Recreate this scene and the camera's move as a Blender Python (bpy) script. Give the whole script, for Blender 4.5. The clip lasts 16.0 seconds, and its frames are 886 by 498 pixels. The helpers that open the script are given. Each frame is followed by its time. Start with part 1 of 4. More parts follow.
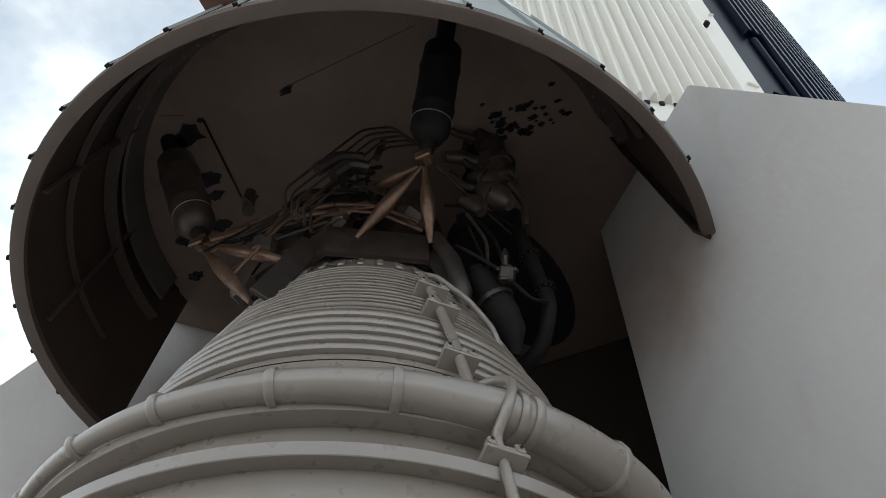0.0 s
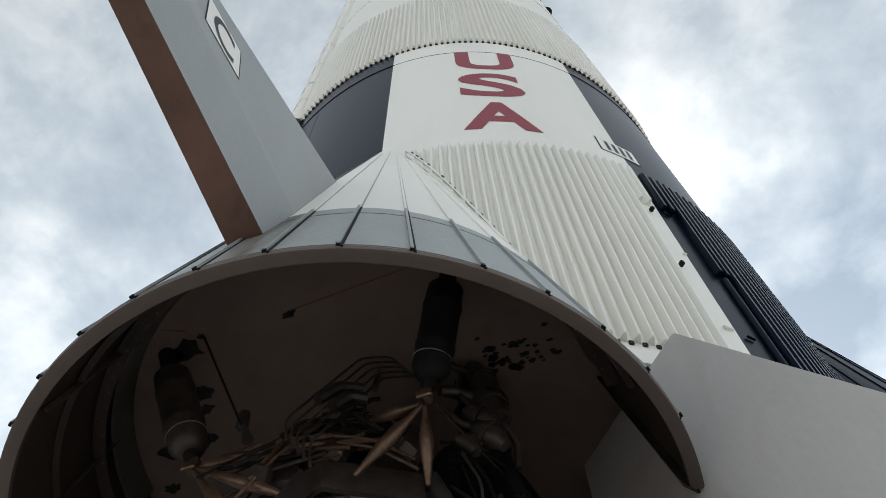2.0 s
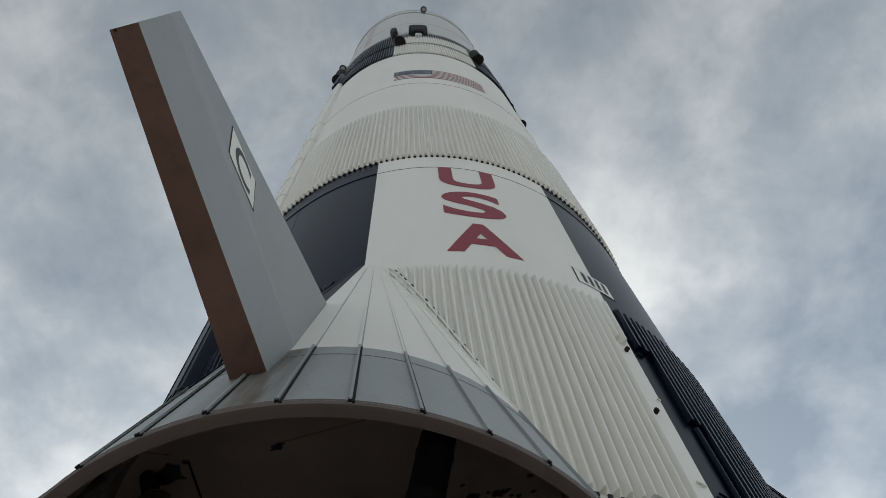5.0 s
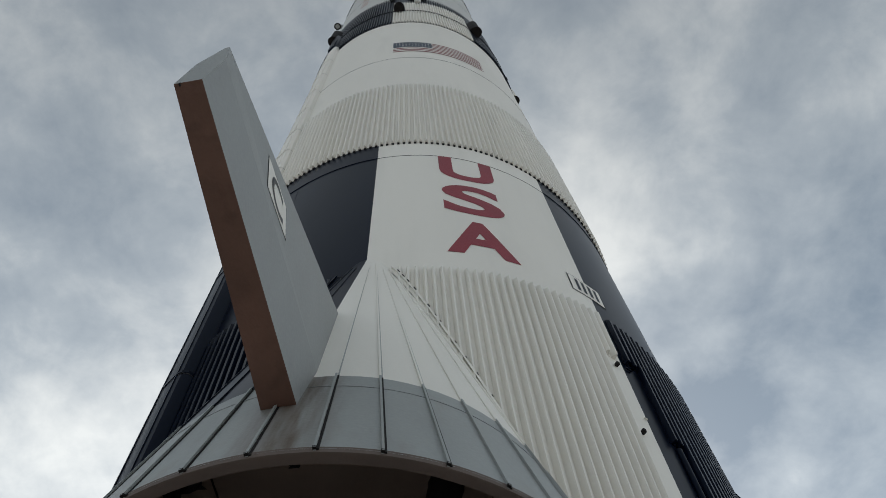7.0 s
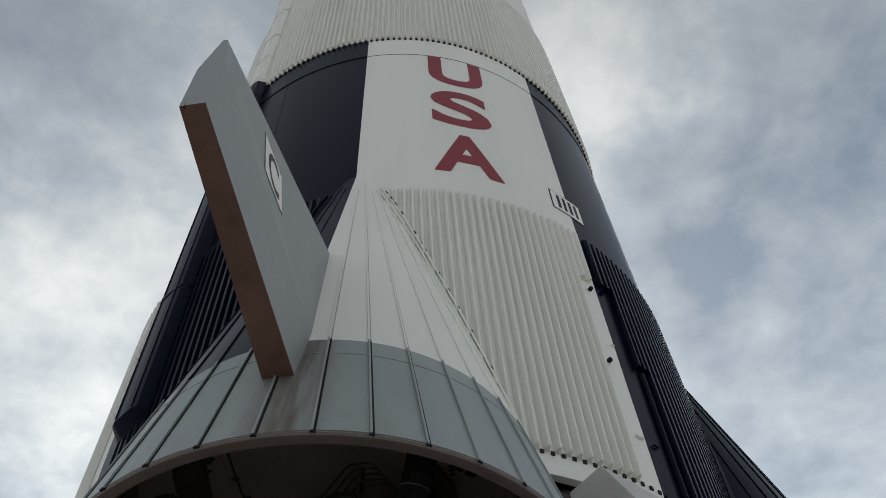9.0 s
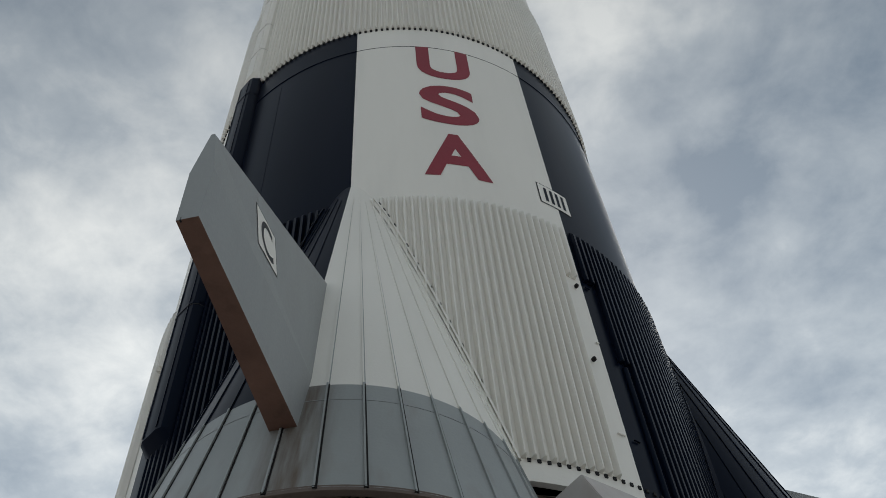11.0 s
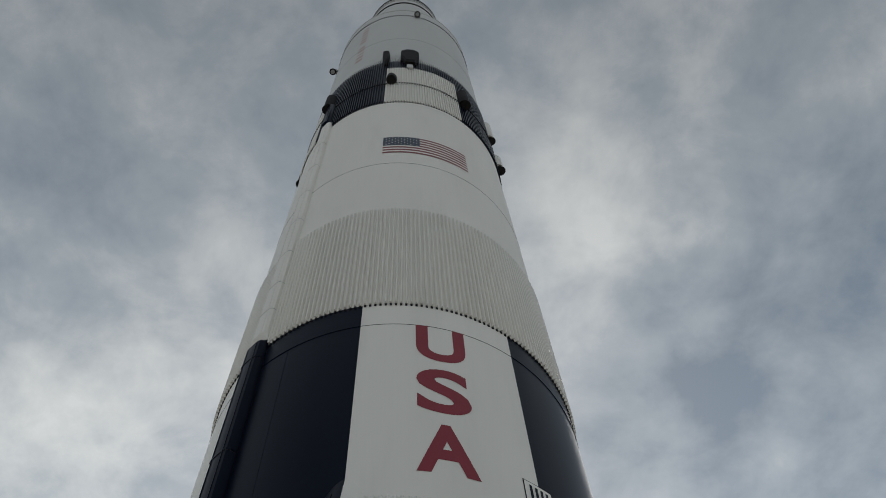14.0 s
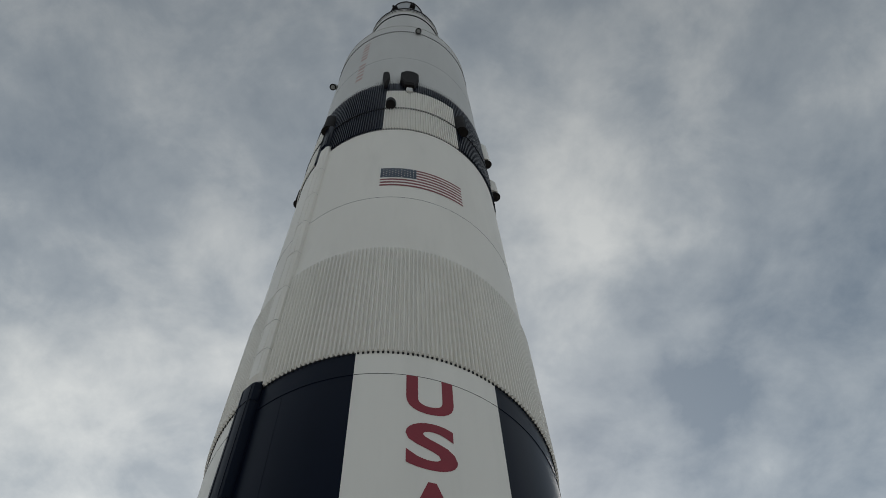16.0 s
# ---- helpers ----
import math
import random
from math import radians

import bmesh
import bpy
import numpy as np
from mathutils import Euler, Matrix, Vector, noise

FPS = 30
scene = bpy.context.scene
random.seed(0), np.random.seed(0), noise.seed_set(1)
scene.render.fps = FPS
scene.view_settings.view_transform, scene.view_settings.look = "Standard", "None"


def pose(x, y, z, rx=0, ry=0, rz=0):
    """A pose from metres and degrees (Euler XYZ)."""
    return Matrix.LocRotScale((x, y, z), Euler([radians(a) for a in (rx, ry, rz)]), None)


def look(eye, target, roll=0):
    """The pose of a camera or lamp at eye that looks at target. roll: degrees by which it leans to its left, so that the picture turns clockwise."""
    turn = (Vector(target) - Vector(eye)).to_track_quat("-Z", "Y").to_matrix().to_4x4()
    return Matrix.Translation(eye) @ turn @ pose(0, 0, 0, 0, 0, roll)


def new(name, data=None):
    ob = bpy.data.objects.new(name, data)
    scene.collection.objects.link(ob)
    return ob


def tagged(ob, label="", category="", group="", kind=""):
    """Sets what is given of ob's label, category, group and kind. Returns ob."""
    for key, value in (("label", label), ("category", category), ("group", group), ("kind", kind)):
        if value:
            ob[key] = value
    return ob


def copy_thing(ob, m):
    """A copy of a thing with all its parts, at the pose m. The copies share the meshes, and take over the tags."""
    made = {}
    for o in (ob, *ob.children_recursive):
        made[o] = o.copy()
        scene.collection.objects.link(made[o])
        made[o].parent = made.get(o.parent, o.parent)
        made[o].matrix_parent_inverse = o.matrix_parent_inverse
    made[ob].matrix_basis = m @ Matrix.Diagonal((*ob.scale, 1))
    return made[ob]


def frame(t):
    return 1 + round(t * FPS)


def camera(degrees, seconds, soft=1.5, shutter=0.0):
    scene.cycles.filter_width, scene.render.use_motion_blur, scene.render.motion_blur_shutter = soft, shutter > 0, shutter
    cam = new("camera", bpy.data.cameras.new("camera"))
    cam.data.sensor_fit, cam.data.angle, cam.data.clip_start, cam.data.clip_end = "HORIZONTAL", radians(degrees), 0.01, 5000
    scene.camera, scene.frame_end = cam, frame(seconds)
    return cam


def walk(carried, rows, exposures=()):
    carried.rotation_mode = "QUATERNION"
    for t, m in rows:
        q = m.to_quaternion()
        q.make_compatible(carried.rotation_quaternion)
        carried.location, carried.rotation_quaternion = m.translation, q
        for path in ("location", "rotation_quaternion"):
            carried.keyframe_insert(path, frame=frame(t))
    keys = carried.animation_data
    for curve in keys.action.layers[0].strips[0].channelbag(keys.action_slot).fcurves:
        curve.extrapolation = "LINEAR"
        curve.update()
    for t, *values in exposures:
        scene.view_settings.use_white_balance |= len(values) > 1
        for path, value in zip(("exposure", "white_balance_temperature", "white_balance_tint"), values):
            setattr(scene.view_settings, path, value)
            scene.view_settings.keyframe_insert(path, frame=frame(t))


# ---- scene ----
EXPOSURES = [(0, 1.42), (0.5, 1.08), (1, 1.0), (1.5, 1.05), (2.5, 0.95), (3.5, 0.48), (5, 0.38), (8, 0.28), (11, 0.08), (12.5, -0.12), (14, -0.14), (16, -0.15)]
cam = camera(54.32, 16.0, soft=0.8)
walk(cam, [
    (0, pose(2.208, -8.338, 1.621, 143.07, 0.57, 24.13)),
    (0.5, pose(2.187, -8.580, 1.628, 144.83, 1.09, 23.69)),
    (1, pose(2.098, -8.736, 1.648, 146.96, 1.26, 21.77)),
    (1.5, pose(2.072, -8.819, 1.641, 151.92, 1.33, 21.10)),
    (2, pose(2.080, -8.878, 1.656, 155.00, 1.26, 19.60)),
    (2.5, pose(2.077, -8.908, 1.681, 156.96, 1.64, 19.86)),
    (3, pose(2.019, -8.984, 1.684, 160.66, 2.70, 21.24)),
    (3.5, pose(1.919, -9.115, 1.690, 161.39, 3.40, 21.80)),
    (4, pose(1.921, -9.201, 1.675, 161.24, 3.50, 21.13)),
    (4.5, pose(1.945, -9.300, 1.674, 161.01, 2.64, 17.16)),
    (5, pose(1.855, -9.453, 1.694, 160.77, 2.19, 13.81)),
    (7.5, pose(1.612, -10.570, 1.635, 156.09, 2.55, 9.39)),
    (8, pose(1.640, -10.872, 1.634, 153.76, 2.74, 8.84)),
    (8.5, pose(1.720, -11.216, 1.631, 150.43, 2.36, 7.78)),
    (11, pose(2.399, -12.893, 1.596, 143.47, 3.55, 11.22)),
    (11.5, pose(2.475, -13.196, 1.574, 146.50, 3.48, 11.75)),
    (12, pose(2.518, -13.571, 1.625, 151.01, 3.48, 11.24)),
    (12.5, pose(2.554, -13.940, 1.646, 151.28, 3.38, 11.03)),
    (13, pose(2.633, -14.309, 1.651, 152.31, 2.98, 9.76)),
    (13.5, pose(2.719, -14.652, 1.670, 153.25, 2.36, 8.52)),
    (14, pose(2.778, -15.027, 1.694, 156.17, 2.13, 8.19)),
    (14.5, pose(2.870, -15.445, 1.686, 156.13, 1.96, 7.82)),
    (15, pose(2.943, -15.847, 1.654, 157.21, 1.64, 6.81)),
    (15.5, pose(2.961, -16.241, 1.638, 156.48, 1.86, 6.87)),
    (16, pose(3.016, -16.630, 1.634, 155.85, 1.76, 6.43)),
], exposures=EXPOSURES)


# ---- world and light ----
SUN_EL, SUN_AZ = radians(50), radians(96)      # azimuth counter-clockwise from +x
world = bpy.data.worlds.new("world")
scene.world = world
world.use_nodes = True
wt = world.node_tree
wt.nodes.clear()


def wnode(kind, **kw):
    n = wt.nodes.new(kind)
    for k, val in kw.items():
        n.inputs[k].default_value = val
    return n


w_out = wt.nodes.new("ShaderNodeOutputWorld")
sky = wt.nodes.new("ShaderNodeTexSky")
sky.sky_type = "NISHITA"
sky.sun_disc = False
sky.sun_elevation = SUN_EL
sky.sun_rotation = radians(90) - SUN_AZ
sky.air_density, sky.dust_density, sky.ozone_density = 1.0, 2.0, 1.0
tc = wt.nodes.new("ShaderNodeTexCoord")
# clouds drift on a flat layer: direction divided by its height
sep = wt.nodes.new("ShaderNodeSeparateXYZ")
wt.links.new(tc.outputs["Generated"], sep.inputs[0])


def wmath(op, a, b=None):
    n = wt.nodes.new("ShaderNodeMath")
    n.operation = op
    for i, q in enumerate((a, b)):
        if q is None:
            continue
        if isinstance(q, (int, float)):
            n.inputs[i].default_value = q
        else:
            wt.links.new(q, n.inputs[i])
    return n.outputs[0]


height = wmath("MAXIMUM", wmath("ADD", sep.outputs[2], 0.12), 0.1)
comb = wt.nodes.new("ShaderNodeCombineXYZ")
DRIFT = (0.8, -0.32)
wt.links.new(wmath("ADD", wmath("MULTIPLY", wmath("DIVIDE", sep.outputs[0], height), -1.0), DRIFT[0]), comb.inputs[0])
wt.links.new(wmath("ADD", wmath("DIVIDE", sep.outputs[1], height), DRIFT[1]), comb.inputs[1])
cloud_big = wnode("ShaderNodeTexNoise", Scale=2.6, Detail=6.0, Roughness=0.55, Distortion=0.15)
cloud_fine = wnode("ShaderNodeTexNoise", Scale=8.0, Detail=8.0, Roughness=0.6, Distortion=0.2)
cloud_warp = wnode("ShaderNodeTexNoise", Scale=4.0, Detail=4.0, Roughness=0.6)
for n in (cloud_big, cloud_fine, cloud_warp):
    wt.links.new(comb.outputs[0], n.inputs["Vector"])
mix_f = wmath("ADD", wmath("MULTIPLY", cloud_big.outputs[0], 0.42), wmath("ADD", wmath("MULTIPLY", cloud_fine.outputs[0], 0.36), 0.11))
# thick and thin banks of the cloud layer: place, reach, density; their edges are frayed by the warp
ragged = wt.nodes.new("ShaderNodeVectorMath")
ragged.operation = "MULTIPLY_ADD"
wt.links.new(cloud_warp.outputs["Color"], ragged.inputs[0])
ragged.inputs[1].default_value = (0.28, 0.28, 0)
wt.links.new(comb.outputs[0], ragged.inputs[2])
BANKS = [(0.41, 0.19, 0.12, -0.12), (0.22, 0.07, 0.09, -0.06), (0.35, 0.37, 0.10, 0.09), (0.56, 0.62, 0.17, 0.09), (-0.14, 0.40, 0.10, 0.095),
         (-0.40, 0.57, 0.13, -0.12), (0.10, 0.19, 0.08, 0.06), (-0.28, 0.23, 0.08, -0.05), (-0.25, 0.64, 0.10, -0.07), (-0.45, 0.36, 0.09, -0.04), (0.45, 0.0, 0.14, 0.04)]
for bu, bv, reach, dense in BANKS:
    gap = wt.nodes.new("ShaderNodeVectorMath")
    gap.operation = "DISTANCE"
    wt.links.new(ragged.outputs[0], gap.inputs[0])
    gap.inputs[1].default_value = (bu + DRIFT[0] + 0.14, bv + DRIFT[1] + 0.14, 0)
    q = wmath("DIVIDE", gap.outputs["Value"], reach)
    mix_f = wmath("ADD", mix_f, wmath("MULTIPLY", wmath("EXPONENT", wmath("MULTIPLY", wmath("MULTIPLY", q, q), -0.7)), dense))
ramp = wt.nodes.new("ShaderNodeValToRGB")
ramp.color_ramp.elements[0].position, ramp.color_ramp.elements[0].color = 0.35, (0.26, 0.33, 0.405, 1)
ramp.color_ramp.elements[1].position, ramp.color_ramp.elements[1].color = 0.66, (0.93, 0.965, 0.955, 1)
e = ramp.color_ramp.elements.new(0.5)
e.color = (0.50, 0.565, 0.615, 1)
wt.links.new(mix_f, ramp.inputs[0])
# the cloud layer glows towards the hidden sun
sun_dir = Vector((math.cos(SUN_AZ) * math.cos(SUN_EL), math.sin(SUN_AZ) * math.cos(SUN_EL), math.sin(SUN_EL)))
dot = wt.nodes.new("ShaderNodeVectorMath")
dot.operation = "DOT_PRODUCT"
wt.links.new(tc.outputs["Generated"], dot.inputs[0])
dot.inputs[1].default_value = sun_dir
toward = wmath("POWER", wmath("MAXIMUM", wmath("ADD", wmath("MULTIPLY", dot.outputs["Value"], 0.5), 0.5), 0.0), 9.0)
low = wmath("SUBTRACT", 1.0, wmath("MAXIMUM", sep.outputs[2], 0.0))
glow = wmath("ADD", wmath("ADD", wmath("MULTIPLY", toward, 0.5), wmath("MULTIPLY", low, 1.5)), 0.42)
bg_cloud = wt.nodes.new("ShaderNodeBackground")
wt.links.new(ramp.outputs[0], bg_cloud.inputs[0])
wt.links.new(wmath("MULTIPLY", glow, 0.76), bg_cloud.inputs[1])
bg_sky = wnode("ShaderNodeBackground", Strength=0.05)
wt.links.new(sky.outputs[0], bg_sky.inputs[0])
mixw = wnode("ShaderNodeMixShader", Fac=0.85)
wt.links.new(bg_sky.outputs[0], mixw.inputs[1])
wt.links.new(bg_cloud.outputs[0], mixw.inputs[2])
wt.links.new(mixw.outputs[0], w_out.inputs[0])

sun = new("sun", bpy.data.lights.new("sun", "SUN"))
sun.data.energy, sun.data.angle, sun.data.color = 0.7, radians(40), (1.0, 0.96, 0.9)
sun.matrix_world = look(sun_dir * 200, (0, 0, 0))


# ---- materials ----
def material(name, base, rough=0.5, metal=0.0, var=0.12, scale=3.0, fine=40.0, bump=0.02, dirt=None, dirt_amount=0.3, streak=1.0, spec=0.5, bump_scale=None):
    """Painted or bare surface: broad stains, fine grain, relief. streak > 1 draws the stains out along z."""
    m = bpy.data.materials.new(name)
    m.use_nodes = True
    t = m.node_tree
    b = t.nodes["Principled BSDF"]
    b.inputs["Metallic"].default_value = metal
    b.inputs["Specular IOR Level"].default_value = spec
    co = t.nodes.new("ShaderNodeTexCoord")
    mp = t.nodes.new("ShaderNodeMapping")
    mp.inputs["Scale"].default_value = (1, 1, 1 / streak)
    t.links.new(co.outputs["Object"], mp.inputs["Vector"])
    n1 = t.nodes.new("ShaderNodeTexNoise")
    n1.inputs["Scale"].default_value, n1.inputs["Detail"].default_value = scale, 6
    n1.inputs["Roughness"].default_value = 0.6
    n2 = t.nodes.new("ShaderNodeTexNoise")
    n2.inputs["Scale"].default_value, n2.inputs["Detail"].default_value = fine, 4
    t.links.new(mp.outputs[0], n1.inputs["Vector"])
    t.links.new(co.outputs["Object"], n2.inputs["Vector"])
    ramp = t.nodes.new("ShaderNodeValToRGB")
    lo = [c * (1 - var) for c in base]
    hi = [min(1, c * (1 + var)) for c in base]
    ramp.color_ramp.elements[0].position, ramp.color_ramp.elements[0].color = 0.3, (*lo, 1)
    ramp.color_ramp.elements[1].position, ramp.color_ramp.elements[1].color = 0.7, (*hi, 1)
    t.links.new(n1.outputs[0], ramp.inputs[0])
    col = ramp.outputs[0]
    if dirt:
        r2 = t.nodes.new("ShaderNodeMapRange")
        r2.inputs["From Min"].default_value, r2.inputs["From Max"].default_value = 0.55, 0.8
        r2.inputs["To Max"].default_value = dirt_amount
        n3 = t.nodes.new("ShaderNodeTexNoise")
        n3.inputs["Scale"].default_value, n3.inputs["Detail"].default_value = scale * 2.7, 8
        t.links.new(mp.outputs[0], n3.inputs["Vector"])
        t.links.new(n3.outputs[0], r2.inputs["Value"])
        mx = t.nodes.new("ShaderNodeMix")
        mx.data_type = "RGBA"
        t.links.new(r2.outputs[0], mx.inputs["Factor"])
        t.links.new(col, mx.inputs["A"])
        mx.inputs["B"].default_value = (*dirt, 1)
        col = mx.outputs["Result"]
    t.links.new(col, b.inputs["Base Color"])
    rr = t.nodes.new("ShaderNodeMapRange")
    rr.inputs["To Min"].default_value, rr.inputs["To Max"].default_value = max(0, rough - 0.1), min(1, rough + 0.1)
    t.links.new(n2.outputs[0], rr.inputs["Value"])
    t.links.new(rr.outputs[0], b.inputs["Roughness"])
    bp = t.nodes.new("ShaderNodeBump")
    bp.inputs["Strength"].default_value, bp.inputs["Distance"].default_value = 1.0, bump
    nb = n2
    if bump_scale:
        nb = t.nodes.new("ShaderNodeTexNoise")
        nb.inputs["Scale"].default_value, nb.inputs["Detail"].default_value = bump_scale, 5
        t.links.new(mp.outputs[0], nb.inputs["Vector"])
    t.links.new(nb.outputs[0], bp.inputs["Height"])
    t.links.new(bp.outputs[0], b.inputs["Normal"])
    return m


WHITE = material("white_paint", (0.735, 0.712, 0.652), 0.5, var=0.035, scale=0.5, fine=25, bump=0.002, dirt=(0.42, 0.41, 0.37), dirt_amount=0.16, streak=6)
# the upper stages' white: darker and cooler than the first stage's
WHITE_HIGH = material("darker_white_paint", (0.50, 0.50, 0.48), 0.5, var=0.05, scale=0.4, fine=25, bump=0.002, dirt=(0.36, 0.35, 0.33), dirt_amount=0.25, streak=6)
BLACK = material("navy_black_paint", (0.0022, 0.0042, 0.0115), 0.27, var=0.15, scale=0.7, fine=25, bump=0.0, streak=5, spec=0.07)
BLACK.node_tree.links.remove(BLACK.node_tree.nodes["Principled BSDF"].inputs["Roughness"].links[0])
BLACK.node_tree.nodes["Principled BSDF"].inputs["Roughness"].default_value = 0.28
BLACK.node_tree.nodes["Principled BSDF"].inputs["Specular Tint"].default_value = (0.64, 0.81, 1.0, 1)
GREY = material("grey_band_paint", (0.28, 0.298, 0.292), 0.45, var=0.07, scale=1.5, fine=30, bump=0.002, dirt=(0.16, 0.11, 0.07), dirt_amount=0.3, streak=4)
FINM = material("fin_grey_white_paint", (0.265, 0.277, 0.272), 0.5, var=0.05, scale=1.2, fine=30, bump=0.002, dirt=(0.2, 0.19, 0.17), dirt_amount=0.2, streak=3)
RUST = material("red_brown_primer", (0.155, 0.082, 0.058), 0.7, var=0.2, scale=2, fine=40, bump=0.004, dirt=(0.06, 0.035, 0.025), dirt_amount=0.6)
RIM = material("brown_grey_rim_paint", (0.108, 0.082, 0.069), 0.65, var=0.12, scale=2.5, fine=40, bump=0.003, dirt=(0.12, 0.08, 0.06), dirt_amount=0.4)
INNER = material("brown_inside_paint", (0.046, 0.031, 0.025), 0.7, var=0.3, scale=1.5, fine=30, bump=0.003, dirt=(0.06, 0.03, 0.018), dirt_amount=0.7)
# the shade under the rocket's core is put into this dark colour
SHIELD = material("shade_dark_base_paint", (0.05, 0.038, 0.031), 0.75, var=0.12, scale=1.2, fine=25, bump=0.003, dirt=(0.012, 0.009, 0.008), dirt_amount=0.4)
CONCRETE = material("painted_concrete", (0.50, 0.47, 0.448), 0.85, var=0.07, scale=0.8, fine=14, bump=0.006, dirt=(0.36, 0.27, 0.21), dirt_amount=0.38, streak=2.0, bump_scale=9)
def bounce_tint(m, centre, reach, colour, amount):
    """Soft brown bounce light painted round a place of the object, broken by noise."""
    t = m.node_tree
    b = t.nodes["Principled BSDF"]
    src = b.inputs["Base Color"].links[0].from_socket
    co = t.nodes.new("ShaderNodeTexCoord")
    d = t.nodes.new("ShaderNodeVectorMath")
    d.operation = "SUBTRACT"
    d.inputs[1].default_value = centre
    t.links.new(co.outputs["Object"], d.inputs[0])
    sc = t.nodes.new("ShaderNodeVectorMath")
    sc.operation = "DIVIDE"
    sc.inputs[1].default_value = reach
    t.links.new(d.outputs[0], sc.inputs[0])
    ln = t.nodes.new("ShaderNodeVectorMath")
    ln.operation = "LENGTH"
    t.links.new(sc.outputs[0], ln.inputs[0])
    nz = t.nodes.new("ShaderNodeTexNoise")
    nz.inputs["Scale"].default_value, nz.inputs["Detail"].default_value = 2.2, 6
    t.links.new(co.outputs["Object"], nz.inputs["Vector"])
    ad = t.nodes.new("ShaderNodeMath")
    ad.operation = "MULTIPLY_ADD"
    t.links.new(nz.outputs[0], ad.inputs[0])
    ad.inputs[1].default_value = 0.9
    t.links.new(ln.outputs["Value"], ad.inputs[2])
    mr = t.nodes.new("ShaderNodeMapRange")
    mr.interpolation_type = "SMOOTHSTEP"
    mr.inputs["From Min"].default_value, mr.inputs["From Max"].default_value = 0.45, 1.45
    mr.inputs["To Min"].default_value, mr.inputs["To Max"].default_value = amount, 0.0
    t.links.new(ad.outputs[0], mr.inputs["Value"])
    mx = t.nodes.new("ShaderNodeMix")
    mx.data_type = "RGBA"
    t.links.new(mr.outputs[0], mx.inputs["Factor"])
    t.links.new(src, mx.inputs["A"])
    mx.inputs["B"].default_value = (*colour, 1)
    t.links.new(mx.outputs["Result"], b.inputs["Base Color"])


# brown light off the fairing and its shade, painted onto the arms
bounce_tint(CONCRETE, (4.35, 0.0, 6.5), (0.9, 3.0, 1.5), (0.27, 0.165, 0.12), 0.65)
BELL = material("grey_beige_engine_paint", (0.228, 0.196, 0.168), 0.3, var=0.07, scale=2, fine=12, bump=0.0001, dirt=(0.17, 0.14, 0.115), dirt_amount=0.12)
BELL_DARK = material("bare_engine_metal", (0.05, 0.041, 0.036), 0.38, metal=0.4, var=0.3, scale=5, fine=50, bump=0.0008, dirt=(0.05, 0.03, 0.02), dirt_amount=0.6)
BELL.node_tree.nodes["Principled BSDF"].inputs["Coat Weight"].default_value = 0.55
BELL.node_tree.nodes["Principled BSDF"].inputs["Coat Roughness"].default_value = 0.16
COPPER = material("bronze_strut_metal", (0.175, 0.108, 0.074), 0.36, metal=0.6, var=0.35, scale=6, fine=60, bump=0.002, dirt=(0.04, 0.02, 0.012), dirt_amount=0.8)
SOOT = material("dark_engine_metal", (0.014, 0.0125, 0.012), 0.7, metal=0.0, var=0.3, scale=5, fine=50, bump=0.001, spec=0.15)
VALVE = material("brown_stained_engine_metal", (0.06, 0.046, 0.039), 0.42, metal=0.3, var=0.35, scale=7, fine=60, bump=0.001, dirt=(0.02, 0.014, 0.01), dirt_amount=0.7)
HOLE = material("dark_gap", (0.01, 0.01, 0.011), 0.8, var=0.2)
RED = material("red_letter_paint", (0.225, 0.014, 0.027), 0.5, var=0.06, scale=2, fine=30, bump=0.001)
FLAG_RED = material("flag_red_paint", (0.2, 0.04, 0.045), 0.55, var=0.08, scale=2, bump=0.001)
FLAG_BLUE = material("flag_blue_paint", (0.03, 0.045, 0.07), 0.55, var=0.08, scale=2, bump=0.001)
FADED = material("faded_red_letter_paint", (0.42, 0.30, 0.27), 0.55, var=0.1, scale=3, bump=0.001)
PAVING = material("pale_concrete_paving", (0.54, 0.50, 0.462), 0.9, var=0.12, scale=0.6, fine=60, bump=0.006)
METAL = material("galvanised_metal", (0.4, 0.41, 0.41), 0.45, metal=0.6, var=0.1, scale=3, bump=0.001)


# ---- mesh helpers ----
def part(name, bm, mat, parent=None, label="", smooth=False, sharp=35):
    me = bpy.data.meshes.new(name)
    bmesh.ops.recalc_face_normals(bm, faces=bm.faces)
    if smooth:
        lim = radians(sharp)
        for f in bm.faces:
            f.smooth = True
        for ed in bm.edges:
            if len(ed.link_faces) == 2 and ed.calc_face_angle(0) > lim:
                ed.smooth = False
    bm.to_mesh(me)
    bm.free()
    for q in (mat if isinstance(mat, (list, tuple)) else [mat]):
        me.materials.append(q)
    ob = new(name, me)
    if parent is not None:
        ob.parent = parent
    if label:
        ob["label"] = label
    return ob


def thing(name, label, category, group="", kind="", at=(0, 0, 0)):
    ob = new(name)
    ob.location = at
    ob.empty_display_size = 0.3
    return tagged(ob, label, category, group, kind)


def grid(bm, rows, close=False, cap=False):
    """Quads over rows of points."""
    vs = [[bm.verts.new(p) for p in r] for r in rows]
    n = len(rows[0])
    for a, b in zip(vs, vs[1:]):
        for i in range(n if close else n - 1):
            j = (i + 1) % n
            bm.faces.new((a[i], a[j], b[j], b[i]))
    if cap:
        bm.faces.new(vs[0][::-1])
        bm.faces.new(vs[-1])
    return vs


def polar(r, th, z, c=(0, 0)):
    a = radians(th)
    return (c[0] + r * math.cos(a), c[1] + r * math.sin(a), z)


